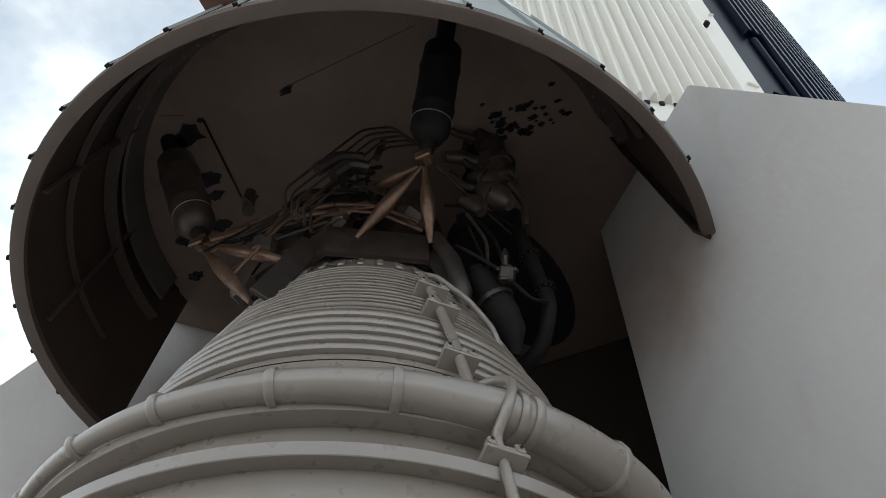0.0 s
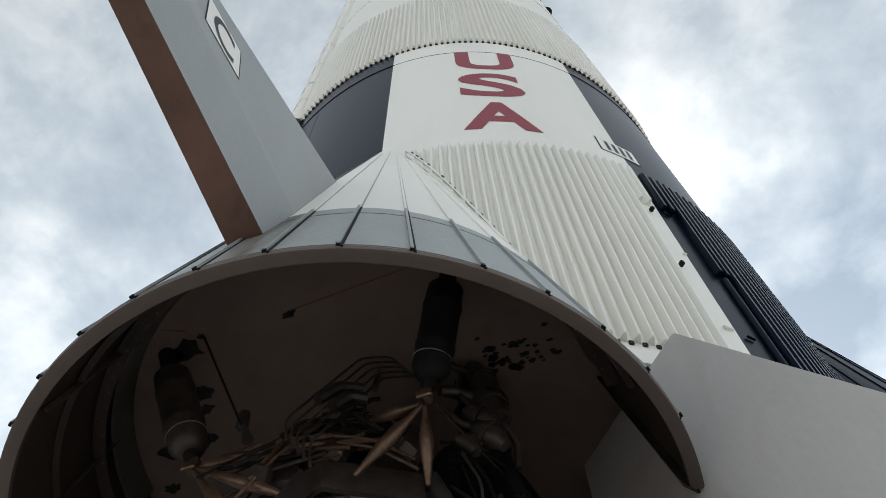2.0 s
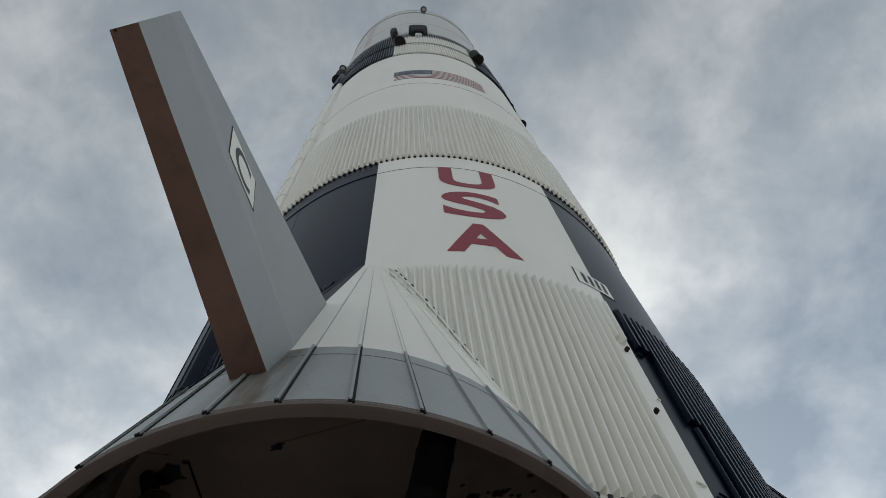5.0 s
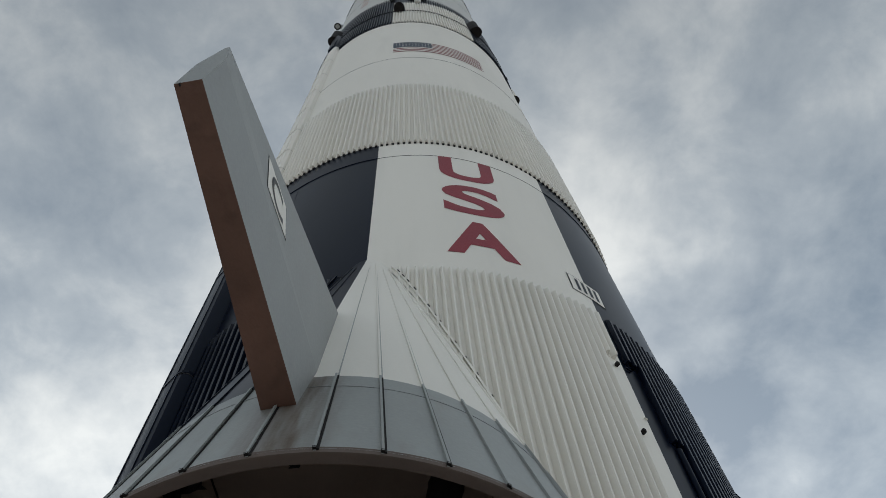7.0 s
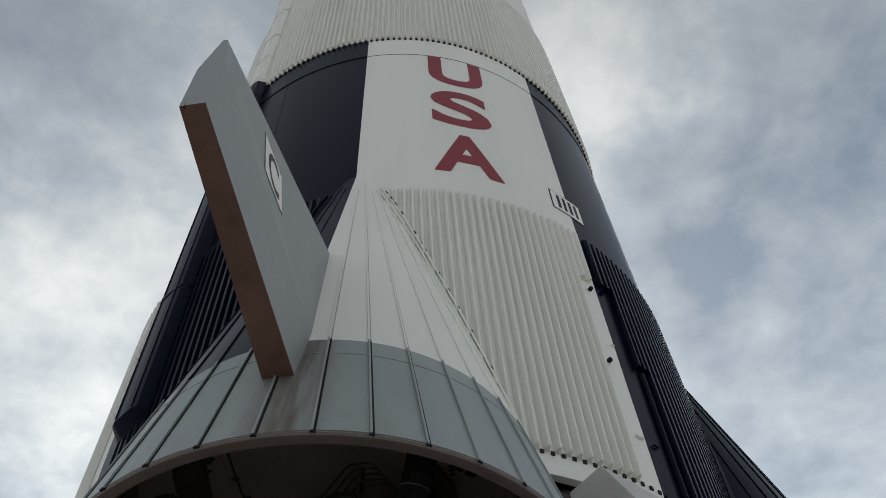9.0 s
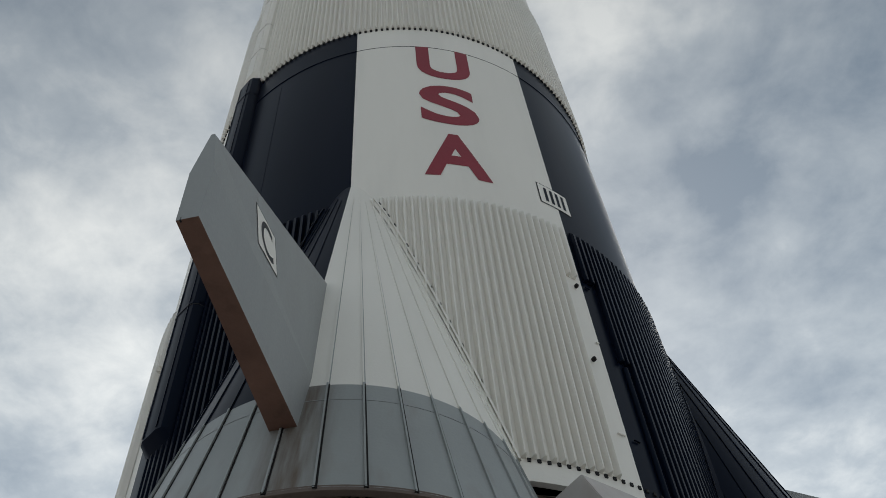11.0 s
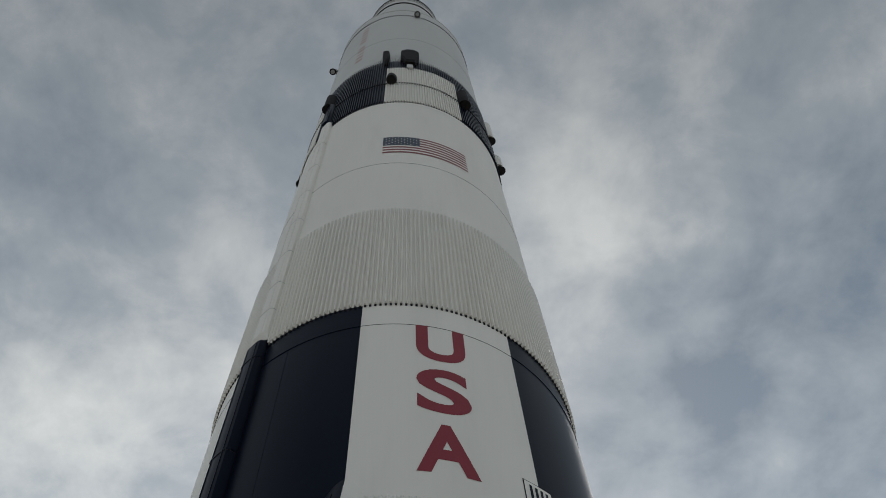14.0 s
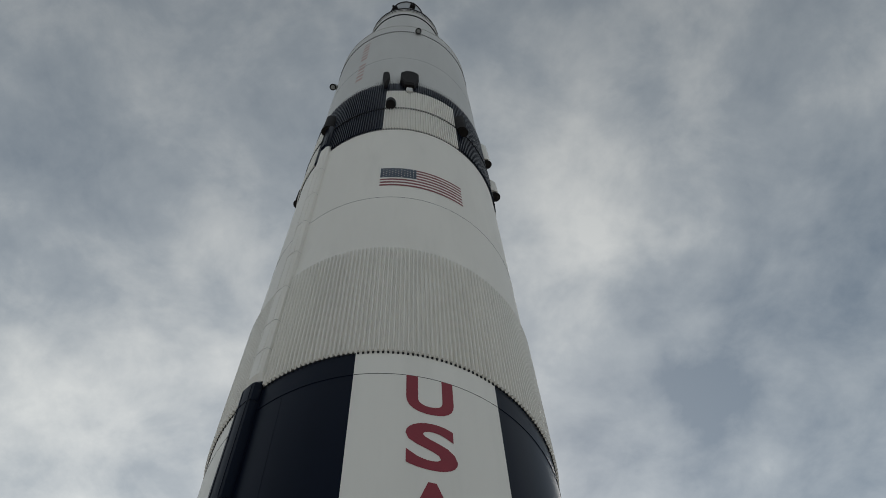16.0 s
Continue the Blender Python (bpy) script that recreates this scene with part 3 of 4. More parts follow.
    # rivets along the upper ring frame
    rivet = None
    for k in range(46):
        a, rr = radians(-86 + 172 * k / 45), cone_r(7.45) - 0.125
        if rivet is None:
            bm = bmesh.new()
            bmesh.ops.create_icosphere(bm, subdivisions=1, radius=0.011, matrix=Matrix.Diagonal((1, 1, 0.6, 1)))
            rivet = part("rivet", bm, RIM, fa)
        else:
            rivet = new("rivet", rivet.data)
            rivet.parent = fa
        rivet.location = (rr * math.sin(a), C_Y - rr * math.cos(a), 7.404)
    for ph in (-66, -38):
        bm = bmesh.new()
        a = radians(ph)
        p, q = on_cone(ph, 6.5, -0.10), on_cone(ph, 7.85, -0.10)
        d = (q - p)
        m = Matrix.Translation((p + q) / 2) @ Matrix.Rotation(a, 4, "Z") @ Matrix.Rotation(math.atan(SLOPE), 4, "X").inverted()
        box(bm, (0.035, 0.05, d.length), m, 0.01)
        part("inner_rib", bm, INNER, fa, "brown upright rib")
    for sx in (1,):
        bm = bmesh.new()
        a = [(2.535, -4.36, 6.355), (2.47, -4.33, 7.93), (2.06, -4.50, 7.93), (2.40, -4.52, 6.355)]
        lo = [bm.verts.new((sx * x, y, z)) for x, y, z in a]
        hi = [bm.verts.new((sx * x, y + 0.03, z)) for x, y, z in a]
        bm.faces.new(lo)
        bm.faces.new(hi[::-1])
        for i in range(4):
            bm.faces.new((lo[i], hi[i], hi[(i + 1) % 4], lo[(i + 1) % 4]))
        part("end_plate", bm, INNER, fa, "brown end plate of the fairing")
    bm = bmesh.new()
    rr = cone_r(Z_CEIL) - 0.05
    ring_pts = [Vector((rr * math.sin(2 * math.pi * k / 96), C_Y - rr * math.cos(2 * math.pi * k / 96), Z_CEIL - 0.006)) for k in range(96)]
    front = sorted((p for p in ring_pts if p.y < -4.5), key=lambda p: p.x)
    back = [Vector((x, y, Z_CEIL - 0.006)) for x, y in ((2.42, -4.325), (1.70, -3.60), (1.70, -2.26), (-1.70, -2.26), (-1.70, -3.60), (-2.42, -4.325))]
    bm.faces.new([bm.verts.new(p) for p in front + back])
    part("closing_plate", bm, CEILING, fa, "tan closing plate with black peeled patches")
    # the fin: base edge, crease, sharp leading edge
    bm = bmesh.new()
    secs = [[Vector((x, C_Y - cone_r(z) + 0.03, z)) for x, z in ((-0.14, 7.33), (0.14, 7.33), (0.165, 8.2), (0.045, 10.58), (-0.045, 10.58), (-0.165, 8.2))],
            [Vector((x + 0.012, -9.43, z)) for x, z in ((-0.095, 7.33), (0.095, 7.33), (0.11, 8.05), (0.018, 8.69), (-0.018, 8.69), (-0.11, 8.05))]]
    vs = grid(bm, secs, close=True, cap=True)
    # fold both sides from the crease's root to the tip of the leading edge
    bmesh.ops.connect_verts(bm, verts=[vs[0][2], vs[1][3]])
    bmesh.ops.connect_verts(bm, verts=[vs[0][5], vs[1][4]])
    bmesh.ops.recalc_face_normals(bm, faces=bm.faces)
    for f in bm.faces:
        f.material_index = 1 if f.normal.z < -0.9 else 0
    fin = part("fin", bm, [FINM, RUST], fa, "grey-white wedge fin with a rusty brown underside")
    bm = bmesh.new()
    box(bm, (0.012, 0.02, 0.05), Matrix.Translation((-0.045, -9.42, 7.345)))
    part("drain_hole", bm, HOLE, fin)
    for sx in (1, -1):
        # square badge with the fin's letter, set on the slope between crease and leading edge
        corners = [(-6.65, 8.2, 0.165), (-9.43, 8.05, 0.11 + 0.012 * sx), (-9.43, 8.69, 0.018 + 0.012 * sx), (-6.03, 10.58, 0.045)]

        def face_x(y, z):
            """How far the fin's folded side stands out at a place."""
            found = []
            for tri in ((0, 1, 2), (0, 2, 3)):
                (ya, za, xa), (yb, zb, xb), (yc, zc, xc) = (corners[i] for i in tri)
                det = (zb - zc) * (ya - yc) + (yc - yb) * (za - zc)
                l0 = ((zb - zc) * (y - yc) + (yc - yb) * (z - zc)) / det
                l1 = ((zc - za) * (y - yc) + (ya - yc) * (z - zc)) / det
                if min(l0, l1, 1 - l0 - l1) > -0.2:
                    found.append(l0 * xa + l1 * xb + (1 - l0 - l1) * xc)
            return max(found)
        cx, cz = -8.10, 8.80
        for name, size, mat, lift in (("badge_border", 0.555, HOLE, 0.002), ("badge_field", 0.52, WHITE, 0.004)):
            bm = bmesh.new()
            cs = []
            for a, b in ((-1, -1), (1, -1), (1, 1), (-1, 1)):
                y = cx + (a * 0.5 * 0.98 - b * 0.5 * 0.22) * size
                z = cz + (b * 0.5 * 1.0 + a * 0.5 * 0.17) * size
                cs.append(bm.verts.new((sx * (face_x(y, z) + lift), y, z)))
            bm.faces.new(cs)
            part(name, bm, mat, fin)
        bm = letter("C", 0.33, 0.45, 0.012)
        for v in bm.verts:
            a, b = v.co.x * sx, v.co.y
            y, z = cx + a * 0.98 - b * 0.22 * sx ** 2, cz + b + a * 0.17
            v.co = (sx * (face_x(y, z) + 0.006), y, z)
        part("badge_letter", bm, BLACK, fin, "black letter C")
    return fa


STRIP = material("grey_tan_strip_paint", (0.11, 0.094, 0.086), 0.7, var=0.18, scale=2.5, fine=30, bump=0.003, dirt=(0.1, 0.06, 0.04), dirt_amount=0.6)
# tan plate with black patches where the paint has peeled
CEILING = material("tan_peeling_paint", (0.182, 0.132, 0.106), 0.75, var=0.12, scale=1.2, fine=25, bump=0.003, dirt=(0.13, 0.085, 0.06), dirt_amount=0.5)
# the grey band with rust run down from the fin's foot
BAND = GREY.copy()
BAND.name = "grey_band_rust_run"
t = BAND.node_tree
bs = t.nodes["Principled BSDF"]
src = bs.inputs["Base Color"].links[0].from_socket
co = t.nodes.new("ShaderNodeTexCoord")
sx = t.nodes.new("ShaderNodeSeparateXYZ")
t.links.new(co.outputs["Object"], sx.inputs[0])
across = t.nodes.new("ShaderNodeMapRange")
absx = t.nodes.new("ShaderNodeMath")
absx.operation = "ABSOLUTE"
shift = t.nodes.new("ShaderNodeMath")
shift.operation = "ADD"
shift.inputs[1].default_value = -0.13
t.links.new(sx.outputs[0], shift.inputs[0])
t.links.new(shift.outputs[0], absx.inputs[0])
across.inputs["From Min"].default_value, across.inputs["From Max"].default_value = 0.10, 0.42
across.inputs["To Min"].default_value, across.inputs["To Max"].default_value = 1.0, 0.0
t.links.new(absx.outputs[0], across.inputs["Value"])
mp = t.nodes.new("ShaderNodeMapping")
mp.inputs["Scale"].default_value = (16, 4, 1.2)
t.links.new(co.outputs["Object"], mp.inputs["Vector"])
nz = t.nodes.new("ShaderNodeTexNoise")
nz.inputs["Detail"].default_value = 6
nz.inputs["Scale"].default_value = 1.0
t.links.new(mp.outputs[0], nz.inputs["Vector"])
runs = t.nodes.new("ShaderNodeMapRange")
runs.inputs["From Min"].default_value, runs.inputs["From Max"].default_value = 0.15, 0.7
t.links.new(nz.outputs[0], runs.inputs["Value"])
mul = t.nodes.new("ShaderNodeMath")
mul.operation = "MULTIPLY"
t.links.new(across.outputs[0], mul.inputs[0])
t.links.new(runs.outputs[0], mul.inputs[1])
mx = t.nodes.new("ShaderNodeMix")
mx.data_type = "RGBA"
t.links.new(mul.outputs[0], mx.inputs["Factor"])
t.links.new(src, mx.inputs["A"])
mx.inputs["B"].default_value = (0.105, 0.078, 0.058, 1)
t.links.new(mx.outputs["Result"], bs.inputs["Base Color"])
fairing0 = fairing()
for az in (90, 180, 270):
    copy_thing(fairing0, pose(0, 0, 0, 0, 0, az))

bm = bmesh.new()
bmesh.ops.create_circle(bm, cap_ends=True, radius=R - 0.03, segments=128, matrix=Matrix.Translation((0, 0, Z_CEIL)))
tagged(part("heat_shield", bm, SHIELD), "heat shield closing the rocket's base, shade put into its dark colour", "heat shield", kind="structure")

# ---- upper stages ----
inter = thing("interstage", "black and white ribbed ring between two stages", "interstage")
for a, b, mat in SECTORS:
    dark = mat is BLACK
    part("ring_panel", corrugated(Z_SEP, Z_BAND if not dark else Z_S2, a, b, 1.5, 0.08, wide=0.46, flat=True), mat, inter, "black ribbed panel" if dark else "white ribbed panel", True, 50)
    if not dark:
        part("band_panel", corrugated(Z_BAND, Z_S2, a, b, 1.5, 0.08, wide=0.46, flat=True), BLACK, inter, "black ribbed band", True, 50)
    part("ring_skin", turned([(R, Z_FWD), (R, Z_S2)], a, b, 24), mat, inter, "", True)
rib_ends(Z_SEP - 0.05, 1.5, (0.07, 0.14, 0.12), inter, "small dark open rib end", mat=HOLE)


def ullage_motor(th, z0, z1, mat):
    """Rounded fairing hung on the skin with a dark nozzle at its lower end."""
    bm = bmesh.new()
    rows = []
    for z, d, w in ((z0, 0.34, 0.26), (z0 + 0.25, 0.36, 0.28), (z1 - 0.7, 0.34, 0.28), (z1 - 0.2, 0.2, 0.2), (z1, 0.04, 0.1)):
        m = on_skin(R, th, z)
        rows.append([m @ Vector((w * math.cos(math.pi * k / 10), 0, 0.05 + d * math.sin(math.pi * k / 10) + (0.06 if d > 0.3 else 0))) for k in range(11)] + [m @ Vector((-w, 0, 0)), m @ Vector((w, 0, 0))])
    grid(bm, rows, close=True, cap=True)
    mo = part("ullage_motor", bm, mat, inter, "dark rounded motor cover with an open lower end", True)
    bm = bmesh.new()
    m = on_skin(R + 0.22, th, z0)
    tube(bm, [m @ Vector((0, 0.1, 0)), m @ Vector((0, -0.18, 0.02)), m @ Vector((0, -0.42, 0.05))], [0.15, 0.19, 0.26], 16)
    part("nozzle", bm, SOOT, mo)


for th, z0, z1, mat in ((-86.3, 46.3, 47.5, HOLE), (-41.8, 45.7, 48.6, SOOT), (-128, 46.6, 49.4, SOOT), (2, 50.9, 54.4, WHITE), (-172, 45.4, 47.6, SOOT), (60, 46.2, 49.4, SOOT), (120, 46.2, 49.4, SOOT)):
    ullage_motor(th, z0, z1, mat)
ullage_motor(1, 45.2, 47.4, WHITE)
stage2 = thing("second_stage", "smooth white second stage high on the rocket", "rocket stage")
for a, b, _ in SECTORS:
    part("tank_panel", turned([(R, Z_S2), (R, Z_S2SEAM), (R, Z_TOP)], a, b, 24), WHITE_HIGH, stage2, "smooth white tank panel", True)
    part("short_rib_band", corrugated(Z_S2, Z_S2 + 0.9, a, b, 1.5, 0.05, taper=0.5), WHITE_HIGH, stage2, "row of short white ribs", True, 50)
part("weld_seam", turned([(R + 0.001, Z_S2SEAM - 0.02), (R + 0.01, Z_S2SEAM - 0.01), (R + 0.01, Z_S2SEAM + 0.01), (R + 0.001, Z_S2SEAM + 0.02)], 0, 360, 128), GREY, stage2)
rib_ends(68.6, 1.9, (0.08, 0.2, 0.05), stage2, "small dark open rib end", mat=SOOT)
for th, z0, z1, w, taper in ((-90.9, 50.3, 53.7, 0.36, 0.35), (-75.6, 50.5, 53.8, 1.06, 0.8)):
    # eight-sided cover, drawn in at its foot
    bm = bmesh.new()
    h = z1 - z0
    c = w * 0.28
    outline = [(-w / 2 * taper + c * 0.5, -h / 2), (w / 2 * taper - c * 0.5, -h / 2), (w / 2, -h * 0.12), (w / 2, h / 2 - c * 1.8), (w / 2 - c, h / 2), (-w / 2 + c, h / 2), (-w / 2, h / 2 - c * 1.8), (-w / 2, -h * 0.12)]
    m = on_skin(R, th, (z0 + z1) / 2)
    grid(bm, [[m @ Vector((x * k, y * k, d)) for x, y in outline] for d, k in ((-0.05, 1.0), (0.26, 1.0), (0.36, 0.86))], close=True, cap=True)
    part("feed_line_cover", bm, SOOT, stage2, "dark eight-sided cover with chamfered edges")
bm = bmesh.new()
box(bm, (0.36, 0.7, 0.16), on_skin(R + 0.12, -75.6, 49.8), 0.04)
part("drain_spout", bm, WHITE_HIGH, stage2, "small white spout")
for th, z in ((-69.3, 68.4), (-146, 62.0)):
    bm = bmesh.new()
    m = on_skin(R, th, z)
    tube(bm, [m @ Vector((0, 0, 0)), m @ Vector((0, 0, 0.18)), m @ Vector((0, -0.2, 0.3)), m @ Vector((0, -0.36, 0.31))], [0.15, 0.19, 0.21, 0.2], 16)
    hood = part("vent_hood", bm, GREY, stage2, "grey round vent hood", True)
    bm = bmesh.new()
    tube(bm, [m @ Vector((0, -0.33, 0.31)), m @ Vector((0, -0.38, 0.31))], 0.235, 16)
    part("hood_rim", bm, SOOT, hood, "dark rim of the hood")
    bm = bmesh.new()
    tube(bm, [m @ Vector((0, -0.379, 0.31)), m @ Vector((0, -0.388, 0.31))], 0.15, 16)
    part("hood_mouth", bm, GREY, hood)
# lettering too far off to read: bars
for k in range(12):
    if k == 6:
        continue
    part("lettering_bar", plate(0.5, 0.62 if k % 3 else 0.4, -113.2, 66.9 - 1.03 * k, R + 0.006), FADED, stage2, "faded red bar of lettering")
stage3 = thing("upper_stages", "white upper stages narrowing towards the rocket's top", "rocket stage")
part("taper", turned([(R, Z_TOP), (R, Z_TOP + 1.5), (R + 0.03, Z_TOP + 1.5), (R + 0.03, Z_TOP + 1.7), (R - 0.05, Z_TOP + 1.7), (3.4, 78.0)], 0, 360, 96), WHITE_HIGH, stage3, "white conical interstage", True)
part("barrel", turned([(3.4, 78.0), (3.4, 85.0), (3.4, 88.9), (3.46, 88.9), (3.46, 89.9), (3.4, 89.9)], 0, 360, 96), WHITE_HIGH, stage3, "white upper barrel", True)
for z in (86.9, 89.4):
    part("dark_ring", turned([(3.4, z - 0.18), (3.47, z - 0.16), (3.47, z + 0.16), (3.4, z + 0.18)], 0, 360, 96), SOOT, stage3, "dark grey ring")
part("shoulder", turned([(3.4, 89.9), (1.95, 98.0)], 0, 360, 80), GREY, stage3, "grey tapering shoulder", True)
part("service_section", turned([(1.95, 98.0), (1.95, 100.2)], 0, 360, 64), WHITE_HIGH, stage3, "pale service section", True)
part("capsule_section", turned([(1.93, 100.2), (1.93, 105.4), (1.85, 105.6), (0.6, 108.6), (0.02, 109)], 0, 360, 64), METAL, stage3, "grey capsule section", True)
for r0, z, h in ((3.36, 90.6, 0.5), (1.95, 98.2, 0.4), (1.93, 100.2, 0.14), (1.93, 105.3, 0.3)):
    part("dark_ring", turned([(r0, z - h / 2), (r0 + 0.1, z - h / 2 + 0.05), (r0 + 0.1, z + h / 2 - 0.05), (r0 - 0.05, z + h / 2)], 0, 360, 96), SOOT, stage3, "dark grey ring")
for th in (-158, -118, -62):
    bm = bmesh.new()
    m = Matrix.Translation(polar(2.1, th, 101.8)) @ Matrix.Rotation(radians(th), 4, "Z")
    box(bm, (0.5, 0.6, 0.7), m, 0.08)
    box(bm, (0.7, 0.25, 0.25), m @ Matrix.Translation((0.1, 0, 0)), 0.05)
    part("thruster_block", bm, SOOT, stage3, "small dark thruster block")

# ---- rocket engine under the fairing ----
E = (0.0, -4.62)                               # the engine's axis
BELL_LINE = [(0.46, 6.75), (0.74, 6.30), (0.97, 5.80), (1.17, 5.30), (1.33, 4.80), (1.45, 4.45), (1.58, 4.03), (1.66, 3.745), (1.80, 3.15)]


def bell_r(z):
    for (r0, z0), (r1, z1) in zip(BELL_LINE, BELL_LINE[1:]):
        if z >= z1:
            return r0 + (r1 - r0) * (z0 - z) / (z0 - z1)
    return BELL_LINE[-1][0]


def hoop(bm, z, w, h, n=96):
    """A rounded band round the nozzle."""
    grid(bm, [[polar(bell_r(z + w * u) + h * v, 360 * i / n, z + w * u, E) for i in range(n)] for u, v in ((-0.5, -0.2), (-0.5, 0.35), (-0.38, 0.72), (-0.18, 0.95), (0.0, 1.0), (0.18, 0.95), (0.38, 0.72), (0.5, 0.35), (0.5, -0.2))], close=True)


engine = thing("rocket_engine", "large beige-grey painted rocket engine under the fairing", "rocket engine")
part("nozzle", turned([(bell_r(6.75 - 0.1 * k), 6.75 - 0.1 * k) for k in range(36)] + [(1.8, 3.15), (1.77, 3.15)] + [(bell_r(3.2 + 0.2 * k) - 0.04, 3.2 + 0.2 * k) for k in range(18)], 0, 360, 128, E), BELL, engine, "beige-grey flared nozzle", True, 60)
for k in range(21):
    bm = bmesh.new()
    hoop(bm, 5.95 - 0.0375 * k, (0.016, 0.028, 0.02)[k % 3], (0.012, 0.024, 0.016)[k % 3])
    part("thin_hoop", bm, BELL, engine, "", True)
for z in (5.10, 5.005, 4.91, 4.81, 4.705):
    bm = bmesh.new()
    hoop(bm, z, 0.070, 0.046)
    part("thick_hoop", bm, BELL, engine, "", True)
bm = bmesh.new()
hoop(bm, 4.605, 0.01, 0.004)
part("weld_line", bm, SOOT, engine, "dark weld line")
for k in range(44):
    bm = bmesh.new()
    th = 360 * k / 44
    m = Matrix.Translation(polar(bell_r(6.05) + 0.012, th, 6.05, E)) @ Matrix.Rotation(radians(th), 4, "Z") @ Matrix.Rotation(radians(-24), 4, "Y")
    box(bm, (0.022, 0.05, 0.12), m, 0.009)
    part("tube_clip", bm, BELL, engine)
for name, z, h, d, lab in (("flange", 4.02, 0.055, 0.105, "thin flange ring"), ("stiffener_ring", 3.745, 0.07, 0.078, "broad stiffener ring"), ("stiffener_ring", 3.42, 0.06, 0.09, "stiffener ring")):
    r = bell_r(z)
    part(name, turned([(r - 0.02, z), (r + d, z), (r + d + 0.004, z + 0.004), (r + d + 0.004, z + h - 0.004), (r + d, z + h), (bell_r(z + h) - 0.02, z + h + 0.01)], 0, 360, 128, E), BELL, engine, lab, True, 30)

# exhaust manifold: a tapering pipe wrapped round the nozzle, with collars
MAN_R, MAN_Z = 1.72, 4.12


def man_a(th):
    return 0.086 + 0.058 * math.sin(radians(th + 59))


def man_ring(bm, th, a):
    p = Vector(polar(MAN_R, th, MAN_Z, E))
    o = Vector(polar(1, th, 0))
    return [p + o * (a * math.cos(2 * math.pi * k / 20)) + Vector((0, 0, a * math.sin(2 * math.pi * k / 20))) for k in range(20)]


bm = bmesh.new()
grid(bm, [man_ring(bm, -59 + 3 * k, man_a(-59 + 3 * k)) for k in range(-48, 49)], close=True, cap=True)
man = part("exhaust_manifold", bm, BELL, engine, "tapering beige exhaust pipe round the nozzle", True)
for k, th in enumerate((-159, -140, -120.6, -104.3, -88.8, -71.8, -55, -37.4, -35.2, -19.1, -1, 17, 35, 53)):
    bm = bmesh.new()
    w = 0.75
    grid(bm, [man_ring(bm, th + u * w, man_a(th) + 0.016 * v) for u, v in ((-1, -0.3), (-0.9, 0.6), (-0.5, 1), (0.5, 1), (0.9, 0.6), (1, -0.3))], close=True)
    part("collar", bm, BELL, man, "", True)

# pressure line with clamps down the nozzle
def on_bell(th, z, off):
    return Vector(polar(bell_r(z) + off, th, z, E))


bm = bmesh.new()
tube(bm, rounded([on_bell(-43.5, 5.75, 0.08), on_bell(-42.5, 5.5, 0.08), on_bell(-41.2, 5.0, 0.08), on_bell(-41.0, 4.42, 0.08)]), 0.028, 12)
part("pressure_line", bm, BELL, engine, "thin beige pipe down the nozzle", True)
bm = bmesh.new()
tube(bm, rounded([on_bell(-42.0, 4.40, 0.03), Vector(polar(1.66, -38.9, 4.38, E)), Vector(polar(1.79, -38.3, 4.27, E)), Vector(polar(1.845, -40.4, 4.07, E)), Vector(polar(1.75, -41.2, 3.95, E)), Vector(polar(1.735, -40.1, 3.87, E)), Vector(polar(1.80, -40.1, 3.60, E)), Vector(polar(1.88, -40.3, 3.25, E))], 6, 0.42), 0.024, 12)
part("pressure_line", bm, BELL, engine, "thin beige pipe bent over the exhaust manifold", True)
bm = bmesh.new()
tube(bm, rounded([on_bell(-43.5, 5.75, 0.085), on_bell(-38, 5.80, 0.09), on_bell(-27, 5.66, 0.08), on_bell(-19, 5.50, 0.05), on_bell(-16, 5.36, 0.0)]), 0.02, 12)
part("side_pipe", bm, BELL, engine, "beige pipe round the nozzle's neck", True)
for th, z in ((-42.0, 5.53), (-41.5, 5.25), (-41.0, 4.70), (-40.2, 3.86)):
    off = 0.05 if z > 4 else 0.10
    bm = bmesh.new()
    m = Matrix.Translation(on_bell(th, z, off)) @ Matrix.Rotation(radians(th), 4, "Z") @ Matrix.Rotation(radians(-22), 4, "Y")
    box(bm, (0.15, 0.20, 0.022), m @ Matrix.Translation((-0.01, 0, -0.02)), 0.005)
    box(bm, (0.12, 0.15, 0.03), m @ Matrix.Translation((0.0, 0.015, 0.006)), 0.006)
    cl = part("clamp", bm, BELL, engine, "stepped clamp block")
    bm = bmesh.new()
    box(bm, (0.05, 0.045, 0.05), m @ Matrix.Translation((0.045, 0.065, 0.02)), 0.006)
    part("clamp_jaw", bm, BELL, cl)
    bm = bmesh.new()
    box(bm, (0.05, 0.035, 0.045), m @ Matrix.Translation((0.045, -0.065, 0.018)), 0.006)
    part("clamp_jaw", bm, BELL, cl)
    for y in (-0.065, 0.065):
        bm = bmesh.new()
        tube(bm, [m @ Vector((0.07, y, 0.02)), m @ Vector((0.078, y, 0.02))], 0.008, 6)
        part("clamp_bolt", bm, BELL_DARK, cl)

